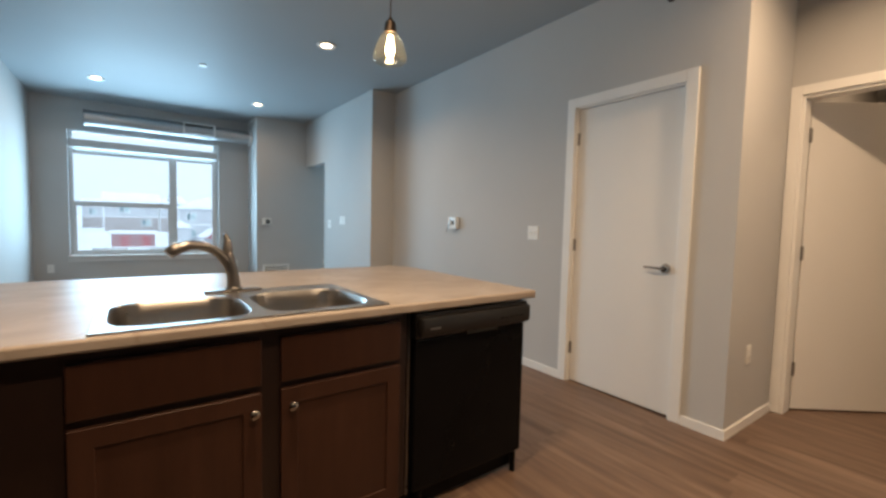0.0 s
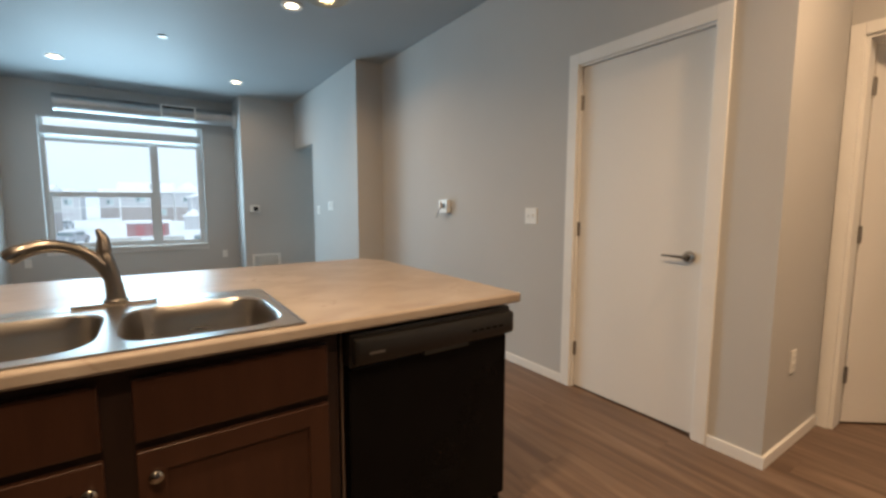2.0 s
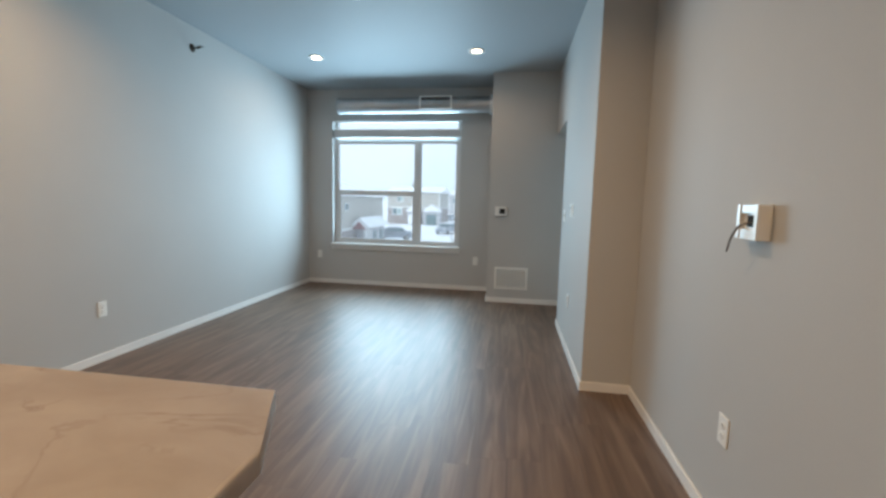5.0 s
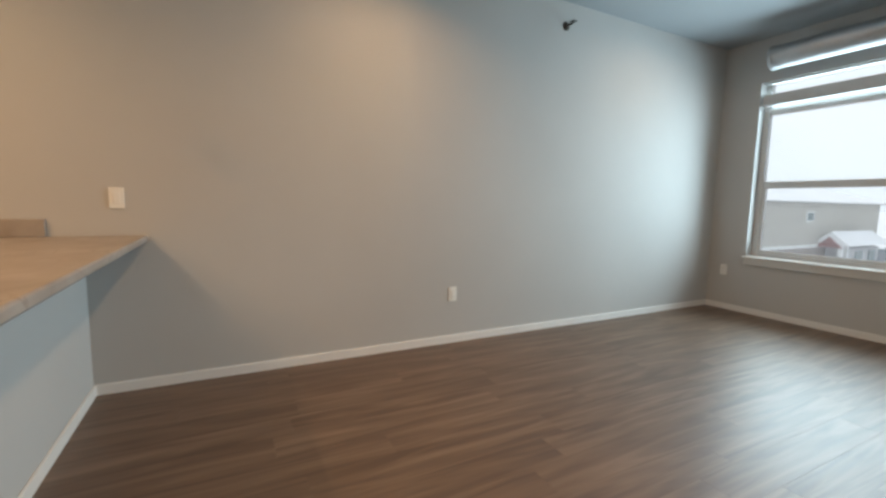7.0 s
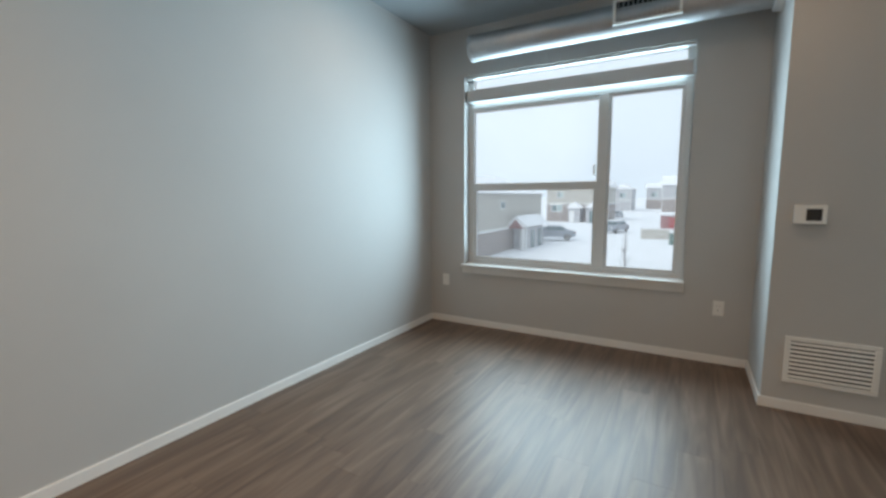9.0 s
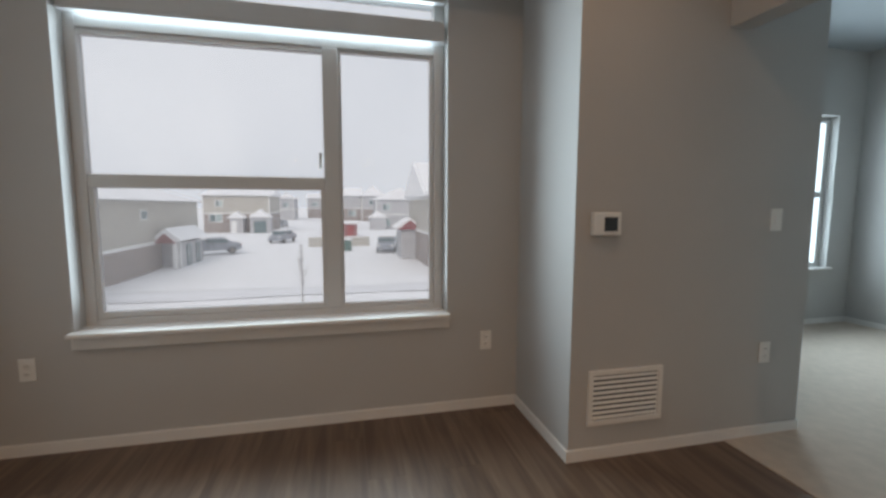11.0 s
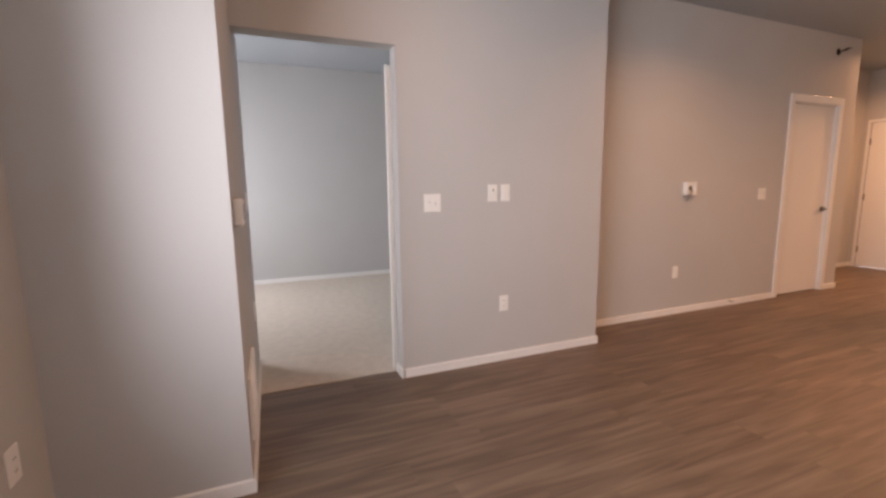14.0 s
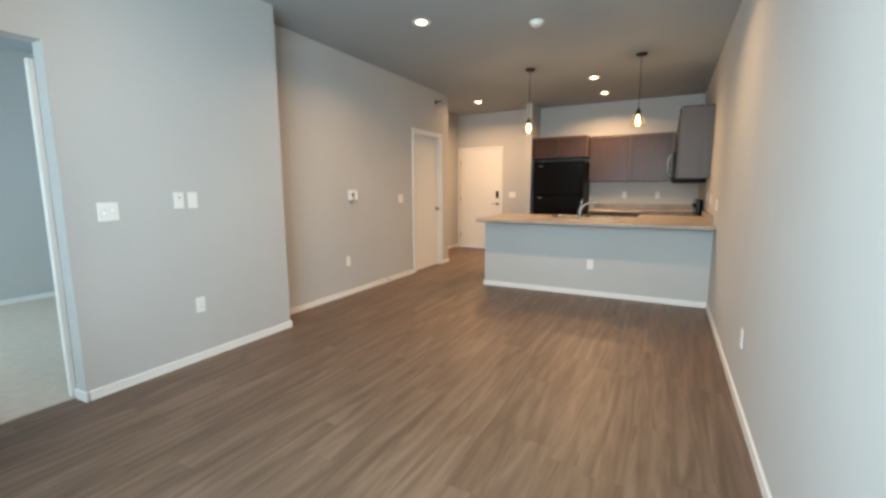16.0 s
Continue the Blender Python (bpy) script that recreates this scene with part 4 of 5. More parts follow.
c = thing("sink_base_cabinet", (1.5, -0.66, 0), "dark espresso base cabinet under the kitchen sink", "cabinet")
part("face_frame", bx((0.772, -0.945, 0.10), (2.0, -0.93, 0.872), 0.001), DARKER_WOOD, c)
for x in (0.82, 1.98):
    part("side_panel", bx((x, -0.93, 0.10), (x + 0.02, -0.37, 0.72)), WOOD, c)
part("bottom_panel", bx((0.84, -0.93, 0.10), (1.992, -0.37, 0.12)), WOOD, c)
part("toe_kick", bx((0.82, -0.885, 0.0), (2.012, -0.87, 0.10)), BLACK_SATIN, c)
for a0, a1, k in ((0.963, 1.444, 1.418), (1.504, 1.963, 1.54)):
    front("drawer_front", c, "x", -0.945, -1, a0, a1, 0.685, 0.84, True)
    knob(front("cabinet_door", c, "x", -0.945, -1, a0, a1, 0.115, 0.662), "x", -0.945, -1, k, 0.602)
c = thing("corner_base_cabinet", (0.4, -1.2, 0), "dark espresso base cabinet with drawer and knob", "cabinet")
part("body", bx((0.02, -1.535, 0.10), (0.77, -0.96, 0.872), 0.001), DARKER_WOOD, c)
part("toe_kick", bx((0.05, -1.535, 0.0), (0.70, -0.96, 0.10)), BLACK_SATIN, c)
front("drawer_front", c, "y", 0.77, 1, -1.525, -1.04, 0.715, 0.84, True)
knob(front("cabinet_door", c, "y", 0.77, 1, -1.525, -1.04, 0.115, 0.695), "y", 0.77, 1, -1.085, 0.655)
c = thing("back_base_cabinet", (0.85, -3.0, 0), "dark espresso base cabinets along the back wall", "cabinet")
part("body", bx((0.02, -3.295, 0.10), (1.69, -2.69, 0.872), 0.001), WOOD, c)
part("side_body", bx((0.02, -2.69, 0.10), (0.63, -2.335, 0.872), 0.001), WOOD, c)
part("toe_kick", bx((0.05, -3.2, 0.0), (1.69, -2.76, 0.10)), BLACK_SATIN, c)
for a0, a1 in ((0.70, 1.18), (1.20, 1.68)):
    front("drawer_front", c, "x", -2.69, 1, a0, a1, 0.695, 0.835, True)
    knob(front("cabinet_door", c, "x", -2.69, 1, a0, a1, 0.115, 0.672), "x", -2.69, 1, a0 + 0.42, 0.60)


def wall_cabinet(label, x0, x1, y0, y1, z0, z1, axis, side, doors, knobs=()):
    c = thing("wall_cabinet", ((x0 + x1) / 2, (y0 + y1) / 2, z0), label, "cabinet", "kitchen wall cabinets")
    part("body", bx((x0, y0, z0), (x1, y1, z1), 0.002), CABINET_SIDE, c)
    at = (y1 if side > 0 else y0) if axis == "x" else (x1 if side > 0 else x0)
    for i, (a0, a1) in enumerate(doors):
        dr = front("cabinet_door", c, axis, at, side, a0, a1, z0 + 0.008, z1 - 0.012)
        if knobs:
            knob(dr, axis, at, side, knobs[i], z0 + 0.05)
    part("top_moulding", bx((x0, y0, z1), (x1, y1, z1 + 0.012), 0.003), WOOD, c)


wall_cabinet("dark espresso double-door cabinet above the refrigerator", 1.775, 2.775, SY + 0.003, -2.72, 1.845, 2.215, "x", 1, ((1.785, 2.268), (2.278, 2.765)), (2.23, 2.315))
wall_cabinet("dark espresso double-door wall cabinet", 0.40, 1.765, SY + 0.003, -2.985, 1.41, 2.215, "x", 1, ((0.46, 1.09), (1.12, 1.755)))
wall_cabinet("dark espresso wall cabinet beside the microwave", 0.003, 0.36, -1.545, -0.98, 1.42, 2.30, "y", 1, ((-1.535, -0.99),), (-1.49,))
wall_cabinet("short dark espresso cabinet above the microwave", 0.003, 0.36, -2.315, -1.555, 1.805, 2.30, "y", 1, ((-2.305, -1.94), (-1.93, -1.565)))
wall_cabinet("dark espresso corner wall cabinet", 0.003, 0.36, SY + 0.003, -2.325, 1.42, 2.30, "y", 1, ((-2.95, -2.335),))

# ---- appliances ----
a = thing("microwave", (0.2, -1.935, 1.365), "black over-range microwave with curved steel handle", "microwave")
part("case", bx((0.01, -2.31, 1.365), (0.395, -1.56, 1.80), 0.006), BLACK_SATIN, a)
dr = part("microwave_door", bx((0.396, -2.305, 1.375), (0.425, -1.77, 1.795), 0.008), BLACK, a)
part("door_window", bx((0.4245, -2.26, 1.48), (0.427, -1.85, 1.77), 0.002), COOK_GLASS, dr)
part("handle", tube(smooth_line([(0.425, -1.805, 1.46), (0.465, -1.8, 1.50), (0.48, -1.8, 1.62), (0.465, -1.8, 1.74), (0.425, -1.805, 1.78)], 5), 0.011, 12), STEEL, dr, "curved steel handle")
part("control_panel", bx((0.396, -1.765, 1.375), (0.422, -1.565, 1.795), 0.006), BLACK, a)
part("vent_grille", bx((0.396, -2.305, 1.3652), (0.412, -1.565, 1.3659)), BLACK_SATIN, a)

r = thing("kitchen_range", (0.42, -1.935, 0), "black freestanding range with glass cooktop", "range")
part("body", bx((0.02, -2.313, 0.02), (0.775, -1.557, 0.895), 0.004), BLACK_SATIN, r)
part("cooktop_frame", slab([0.02, 0.08, 0.775, 0.83], [-2.316, -2.27, -1.6, -1.554], {(1, 1)}, 0.895, 0.921, 0.008), BLACK, r)
part("cooktop_glass", bx((0.075, -2.275, 0.90), (0.78, -1.595, 0.914)), COOK_GLASS, r)
for x, y, q in ((0.25, -2.1, 0.095), (0.25, -1.77, 0.08), (0.58, -2.1, 0.08), (0.58, -1.77, 0.105)):
    part("burner_ring", lathe([(q, 0.0), (q, 0.0008), (q + 0.004, 0.0008), (q + 0.004, 0.0)], (x, y, 0.914), 40), HINGE, r)
g = part("backguard", bx((0.022, -2.313, 0.921), (0.095, -1.557, 1.135), 0.012), BLACK, r)
for y in (-2.22, -2.1, -1.77, -1.65):
    part("control_knob", cyl((0.094, y, 1.04), (0.122, y, 1.04), 0.024, 0.020, 20, 0.003), BLACK_SATIN, g)
part("clock_panel", bx((0.0945, -2.02, 1.0), (0.097, -1.85, 1.08), 0.001), SCREEN, g)
dr = part("oven_door", bx((0.776, -2.305, 0.24), (0.815, -1.565, 0.82), 0.008), BLACK, r)
part("oven_window", bx((0.8145, -2.17, 0.36), (0.817, -1.7, 0.66), 0.002), COOK_GLASS, dr)
part("oven_handle", tube([(0.815, -2.24, 0.765), (0.855, -2.235, 0.768), (0.857, -1.635, 0.768), (0.815, -1.63, 0.765)], 0.011, 12), BLACK_SATIN, dr)
part("front_rail", bx((0.776, -2.31, 0.83), (0.826, -1.56, 0.894), 0.006), BLACK, r)
part("cooktop_trim", bx((0.8265, -2.31, 0.884), (0.833, -1.558, 0.893), 0.001), STEEL, r, "steel trim under the cooktop edge")
part("door_trim", bx((0.816, -1.569, 0.25), (0.824, -1.559, 0.815), 0.001), STEEL, dr, "steel edge of the oven door")
part("lower_drawer", bx((0.776, -2.305, 0.06), (0.81, -1.565, 0.23), 0.006), BLACK, r)

a = thing("dishwasher", (2.36, -0.66, 0), "black built-in dishwasher under the worktop", "dishwasher")
part("tub", bx((2.022, -0.935, 0.10), (2.655, -0.37, 0.862), 0.003), BLACK_SATIN, a)
dr = part("dishwasher_door", bx((2.024, -0.972, 0.115), (2.652, -0.936, 0.752), 0.006), BLACK, a)
b = bx((2.02, -0.985, 0.757), (2.656, -0.936, 0.862), 0.006)
bx((2.028, -1.008, 0.764), (2.662, -0.96, 0.850), 0.016, b)
part("control_panel", b, PANEL_BLACK, a)
part("handle_pocket", bx((2.27, -1.0015, 0.7525), (2.45, -0.95, 0.772), 0.003), DARK, dr)
part("maker_mark", bx((2.075, -1.0095, 0.797), (2.125, -1.0075, 0.804)), HINGE, a)
for i in range(5):
    part("button", bx((2.46 + i * 0.03, -1.0095, 0.80), (2.48 + i * 0.03, -1.0075, 0.806)), BLACK, a)
part("kick_plate", bx((2.04, -0.92, 0.02), (2.652, -0.905, 0.112), 0.002), BLACK_SATIN, a)
for x in (2.07, 2.63):
    part("foot", cyl((x, -0.945, 0.0), (x, -0.945, 0.10), 0.014, seg=12), BLACK_SATIN, a)
solo("filler_strip", bx((2.005, -0.950, 0.10), (2.014, -0.93, 0.872), 0.002), STEEL, "pale metal filler strip beside the dishwasher", "filler strip", at=(2.02, -0.94, 0.10))

f = thing("refrigerator", (2.24, -2.95, 0), "glossy black top-freezer refrigerator", "refrigerator")
part("cabinet", bx((1.79, -3.28, 0.02), (2.70, -2.66, 1.775), 0.006), BLACK_SATIN, f)
up = part("freezer_door", bx((1.795, -2.655, 1.178), (2.695, -2.585, 1.782), 0.014), BLACK, f)
lo = part("fridge_door", bx((1.795, -2.655, 0.10), (2.695, -2.585, 1.164), 0.014), BLACK, f)
part("handle", tube(smooth_line([(1.85, -2.586, 1.22), (1.845, -2.54, 1.26), (1.845, -2.535, 1.45), (1.85, -2.586, 1.5)], 5), 0.012, 10), BLACK, up)
part("handle", tube(smooth_line([(1.85, -2.586, 0.72), (1.845, -2.54, 0.76), (1.845, -2.535, 1.11), (1.85, -2.586, 1.155)], 5), 0.012, 10), BLACK, lo)
part("hinge_cover", bx((2.60, -2.70, 1.776), (2.69, -2.61, 1.796), 0.004), BLACK_SATIN, f)
part("maker_mark", bx((2.52, -2.5855, 1.69), (2.60, -2.5835, 1.702)), HINGE, up)
part("maker_mark", bx((2.52, -2.5855, 1.115), (2.60, -2.5835, 1.127)), HINGE, lo)

# ---- small fittings ----
s = thing("door_stop", (EX, 0.50, 0.05), "spring door stop on the baseboard", "door stop")
coil = [(EX - 0.014 - 0.0011 * i, 0.50 + 0.006 * math.cos(i * 0.9), 0.05 + 0.006 * math.sin(i * 0.9)) for i in range(60)]
part("spring", tube(coil, 0.0016, 6), NICKEL, s)
part("tip", cyl((EX - 0.08, 0.50, 0.05), (EX - 0.095, 0.50, 0.05), 0.009, seg=12, bevel=0.002), PLASTIC, s)

# ---- outdoors ----
GZ = -3.2


def ground_sheet():
    """Snow that reaches the horizon, gently heaped near the building."""
    b = bmesh.new()
    xs = [-600, -200, -90, -50] + [-30 + i * 1.5 for i in range(41)] + [50, 90, 200, 600]
    ys = [-600, -200, -60, -20, 0] + [7.0 + i * 1.5 for i in range(34)] + [62, 75, 100, 160, 400, 1500]
    rows = []
    for y in ys:
        rows.append([b.verts.new((x, y, GZ + (0.14 * noise.noise(Vector((x * 0.16, y * 0.22, 0.3))) + 0.05 * noise.noise(Vector((x * 0.7, y * 0.8, 1.3))) if 0 < y < 60 and abs(x) < 40 else 0))) for x in xs])
    for r0, r1 in zip(rows, rows[1:]):
        for i in range(len(xs) - 1):
            b.faces.new((r0[i], r0[i + 1], r1[i + 1], r1[i]))
    solo("ground", b, SNOW, kind="structure")


ground_sheet()


def track(name, y0, y1, bend, lift):
    """A strip of driven or shovelled snow across the view."""
    b = bmesh.new()
    prev = None
    for i in range(81):
        x = -40 + i
        c = bend * math.sin(x * 0.06)
        row = [b.verts.new((x, y + c, GZ + lift + 0.14 * noise.noise(Vector((x * 0.16, (y + c) * 0.22, 0.3))) + 0.05 * noise.noise(Vector((x * 0.7, (y + c) * 0.8, 1.3))))) for y in (y0, (2 * y0 + y1) / 3, (y0 + 2 * y1) / 3, y1)]
        if prev:
            for k in range(3):
                b.faces.new((prev[k], row[k], row[k + 1], prev[k + 1]))
        prev = row
    solo(name, b, SLUSH, kind="structure")


track("road", 13.2, 18.6, 0.3, 0.04)
track("pavement", 25.1, 27.6, 0.25, 0.04)


def house_window(h, x0, x1, z0, z1, y):
    wi = part("window", bx((x0 - 0.12, y - 0.05, z0 - 0.12), (x1 + 0.12, y + 0.02, z0)), WHITE_OUT, h, "white-framed window", smooth=False)
    for lo, hi in (((x0 - 0.12, z1), (x1 + 0.12, z1 + 0.12)), ((x0 - 0.12, z0), (x0, z1)), ((x1, z0), (x1 + 0.12, z1)), (((x0 + x1) / 2 - 0.04, z0), ((x0 + x1) / 2 + 0.04, z1))):
        part("frame", bx((lo[0], y - 0.05, lo[1]), (hi[0], y + 0.02, hi[1])), WHITE_OUT, wi, smooth=False)
    part("pane", bx((x0, y - 0.01, z0), ((x0 + x1) / 2 - 0.04, y + 0.02, z1)), HOUSE_GLASS, wi, smooth=False)
    part("pane", bx(((x0 + x1) / 2 + 0.04, y - 0.01, z0), (x1, y + 0.02, z1)), HOUSE_BLIND, wi, smooth=False)


def prism(x0, x1, y0, y1, z0, z1, along="y"):
    """A gable roof solid: ridge along x or y."""
    b = bmesh.new()
    if along == "y":
        xm = (x0 + x1) / 2
        a = [b.verts.new(p) for p in ((x0, y0, z0), (x1, y0, z0), (xm, y0, z1))]
        c = [b.verts.new(p) for p in ((x0, y1, z0), (x1, y1, z0), (xm, y1, z1))]
    else:
        ym = (y0 + y1) / 2
        a = [b.verts.new(p) for p in ((x0, y0, z0), (x0, y1, z0), (x0, ym, z1))]
        c = [b.verts.new(p) for p in ((x1, y0, z0), (x1, y1, z0), (x1, ym, z1))]
    b.faces.new(a[::-1])
    b.faces.new(c)
    for i in range(3):
        b.faces.new((a[i], a[(i + 1) % 3], c[(i + 1) % 3], c[i]))
    bmesh.ops.recalc_face_normals(b, faces=b.faces)
    return b


def snow_roof(h, x0, x1, y0, y1, z0, z1, along="y"):
    """A snow-covered roof shell with rounded overhanging edges."""
    b = prism(x0, x1, y0, y1, z0, z1, along)
    bmesh.ops.bevel(b, geom=b.edges[:], offset=0.18, segments=3, affect="EDGES")
    return part("roof", b, SNOW, h, "snow-covered roof")


def siding(h, x0, x1, y0, y1, z0, z1, material, name="wall"):
    """A storey of lap siding; each board's lower edge stands out a little."""
    b = None
    n = max(1, round((z1 - z0) / 0.3))
    s = (z1 - z0) / n
    for i in range(n):
        b = bx((x0 - 0.0, y0, z0 + i * s), (x1, y1, z0 + (i + 1) * s - 0.03), bm=b)
        b = bx((x0 + 0.02, y0 + 0.02, z0 + (i + 1) * s - 0.03), (x1 - 0.02, y1 - 0.02, z0 + (i + 1) * s), bm=b)
    return part(name, b, material, h, smooth=False)


# two-storey house with the red gable
Y, HX0, HX1, HE, HB = 30.8, 7.68, 12.6, 1.86, -0.69
h = thing("apartment_house", (10.1, 36, GZ), "two-storey tan and taupe house with red gable and snowy roof", "house")
siding(h, HX0, HX1, Y, 43.0, GZ, HB, SIDING_BROWN, "lower_wall")
siding(h, HX0, HX1, Y, 43.0, HB, HE, SIDING_TAN, "upper_wall")
part("band_board", bx((HX0 - 0.05, Y - 0.05, HB - 0.1), (HX1 + 0.05, 43.05, HB + 0.1)), WHITE_OUT, h, smooth=False)
part("eave_board", bx((HX0 - 0.15, Y - 0.12, HE - 0.08), (HX1 + 0.15, 43.1, HE + 0.1)), WHITE_OUT, h, smooth=False)
for x in (HX0 - 0.05, HX1 - 0.13):
    part("corner_board", bx((x, Y - 0.06, GZ), (x + 0.18, Y + 0.12, HE - 0.08)), WHITE_OUT, h, smooth=False)
part("gable", prism(HX0 + 0.15, HX1 - 0.15, Y - 0.04, Y + 0.4, HE + 0.1, 2.93), SIDING_RED, h, "red gable triangle", smooth=False)
b = bmesh.new()
prof = [(HX0 - 0.6, HE), (HX0 - 0.6, HE + 0.3), (10.14, 3.34), (HX1 + 0.6, HE + 0.3), (HX1 + 0.6, HE), (10.14, 3.0)]
ra = [b.verts.new((x, Y - 0.5, z)) for x, z in prof]
rb = [b.verts.new((x, Y + 6, z)) for x, z in prof]
b.faces.new(ra[::-1])
b.faces.new(rb)
for i in range(6):
    b.faces.new((ra[i], ra[(i + 1) % 6], rb[(i + 1) % 6], rb[i]))
bmesh.ops.recalc_face_normals(b, faces=b.faces)
bmesh.ops.bevel(b, geom=b.edges[:], offset=0.12, segments=3, affect="EDGES")
part("gable_roof", b, SNOW, h, "snow-covered gable roof")
snow_roof(h, HX0 - 0.5, 44, Y + 1.2, Y + 12.8, HE + 0.1, 4.9, "x")
for x, y, z in ((10.7, Y + 4.6, 3.75), (11.6, Y + 5.4, 4.1), (14.3, Y + 4.8, 3.9)):
    part("roof_vent", bx((x, y, z - 0.3), (x + 0.8, y + 0.25, z), 0.05), SIDING_GREY, h)
house_window(h, 9.39, 10.96, 0.27, 1.4, Y)
house_window(h, 9.25, 10.97, -2.81, -1.44, Y)
siding(h, HX1, 41.0, Y + 2.6, Y + 12, GZ, HE, SIDING_BROWN, "side_wing")
siding(h, 16.1, 21.6, Y, Y + 2.6, GZ, HB + 0.1, SIDING_BROWN, "lower_wall")
siding(h, 16.1, 21.6, Y, Y + 2.6, HB + 0.1, HE, SIDING_BROWN, "upper_wall")
part("band_board", bx((16.05, Y - 0.05, HB), (21.65, Y + 2.6, HB + 0.2)), WHITE_OUT, h, smooth=False)
part("eave_board", bx((16.0, Y - 0.1, HE - 0.08), (21.7, Y + 2.6, HE + 0.08)), WHITE_OUT, h, smooth=False)
for x in (16.06, 21.47):
    part("corner_board", bx((x, Y - 0.06, GZ), (x + 0.18, Y + 0.12, HE - 0.08)), WHITE_OUT, h, smooth=False)
part("wing_roof", bx((15.8, Y - 0.5, HE + 0.08), (22.0, Y + 2.8, HE + 0.45), 0.16), SNOW, h)
house_window(h, 17.7, 19.4, 0.3, 1.4, Y)
house_window(h, 17.7, 19.4, -2.8, -1.4, Y)
for x in (HX1, 21.7, 25.3, 28.9):
    part("balcony", bx((x + 0.1, Y + 0.3, -0.85), (x + 3.3, Y + 2.6, -0.55)), WHITE_OUT, h, smooth=False)
    rail = part("balcony_rail", bx((x + 0.1, Y + 0.3, 0.45), (x + 3.3, Y + 0.38, 0.57)), WHITE_OUT, h, smooth=False)
    for k in range(18):
        part("baluster", bx((x + 0.2 + k * 0.178, Y + 0.31, -0.55), (x + 0.27 + k * 0.178, Y + 0.36, 0.45)), SIDING_BROWN, rail, smooth=False)
    part("post", bx((x + 3.3, Y + 0.3, GZ), (x + 3.5, Y + 0.5, HE)), WHITE_OUT, h, smooth=False)
    part("patio_door", bx((x + 0.7, Y + 2.53, GZ + 0.2), (x + 2.5, Y + 2.6, -1.1)), HOUSE_BLIND, h, smooth=False)
    part("patio_door", bx((x + 0.7, Y + 2.53, -0.5), (x + 2.5, Y + 2.6, 1.5)), HOUSE_GLASS, h, smooth=False)
for x in (8.4, 11.9):
    part("wall_lamp", bx((x, Y - 0.18, -2.5), (x + 0.14, Y, -2.2), 0.02), WHITE_OUT, h)
en = part("entry_porch", bx((6.45, 39.4, GZ), (HX0, 42.2, -0.75)), SIDING_GREY, h, smooth=False)
part("entry_gable", prism(6.15, 8.2, 39.1, 39.4, -0.7, 0.1), SIDING_RED, en, smooth=False)
part("entry_roof", prism(5.9, 8.5, 39.15, 42.4, -0.55, 0.3), SNOW, en, smooth=False)
part("entry_door", bx((6.5, 43.12, GZ), (7.08, 43.2, -1.1)), HOUSE_GLASS, en, smooth=False)
for x, y in ((8.6, 29.9), (12.0, 30.2), (12.5, 30.3)):
    q = cyl((x, y, GZ - 0.05), (x, y, GZ + 0.3), 0.48, 0.38, 12, 0.12)
    solo("snowy_box", q, SNOW, "snow-capped utility box beside the house", "utility box", at=(x, y, GZ))


def plain_house(x0, x1, y0, y1, eave, ridge, low, high, along, label, windows=(), band=-0.6):
    h = thing("house", ((x0 + x1) / 2, (y0 + y1) / 2, GZ), label, "house", "houses along the street")
    siding(h, x0, x1, y0, y1, GZ, band, low, "lower_wall")
    siding(h, x0, x1, y0, y1, band, eave, high, "upper_wall")
    part("band_board", bx((x0 - 0.05, y0 - 0.05, band - 0.1), (x1 + 0.05, y1, band + 0.1)), WHITE_OUT, h, smooth=False)
    for x in (x0 - 0.04, x1 - 0.11):
        part("corner_board", bx((x, y0 - 0.06, GZ), (x + 0.15, y0 + 0.1, eave)), WHITE_OUT, h, smooth=False)
    snow_roof(h, x0 - 0.6, x1 + 0.6, y0 - 0.6, y1 + 0.6, eave, ridge, along)
    for a0, a1, z0, z1 in windows:
        house_window(h, a0, a1, z0, z1, y0)
    return h


# the long house across the lawn shows its street side
LX = -11.0
h = plain_house(-23, LX, 15.5, 45.4, 1.55, 3.6, SIDING_BROWN, SIDING_TAN, "y", "long tan and taupe two-storey house with snowy roof", band=-1.3)
for y in (20.5, 27.5, 34.3):
    wi = part("window", bx((LX, y, 0.3), (LX + 0.05, y + 1.0, 1.0)), WHITE_OUT, h, "white-framed window", smooth=False)
    part("pane", bx((LX + 0.04, y + 0.1, 0.4), (LX + 0.06, y + 0.9, 0.9)), HOUSE_GLASS, wi, smooth=False)
porch = part("porch", bx((LX, 37.4, GZ), (-9.75, 42.0, -1.4)), SIDING_GREY, h, smooth=False)
part("porch_gable", prism(LX - 0.1, -9.7, 36.2, 36.5, -1.35, -0.65), DUSTY_RED, porch, "red porch gable", smooth=False)
part("porch_roof", prism(LX - 0.4, -9.3, 36.3, 42.4, -1.2, -0.3), SNOW, porch, smooth=False)
for y in (36.3, 37.1):
    part("porch_post", bx((-9.95, y, GZ), (-9.72, y + 0.23, -1.2)), WHITE_OUT, porch, smooth=False)
for y in (38.4, 40.4):
    part("porch_door", bx((-9.75, y, GZ), (-9.69, y + 1.0, -1.6)), HOUSE_GLASS, porch, smooth=False)
h = plain_house(-20.9, -10.6, 81, 93, 2.95, 4.3, SIDING_BROWN, SIDING_TAN, "x", "tan two-storey house with snowy roof and porch", ((-19.9, -18.1, -1.35, -0.2), (-18.9, -17.9, 1.2, 2.1)), band=0.05)
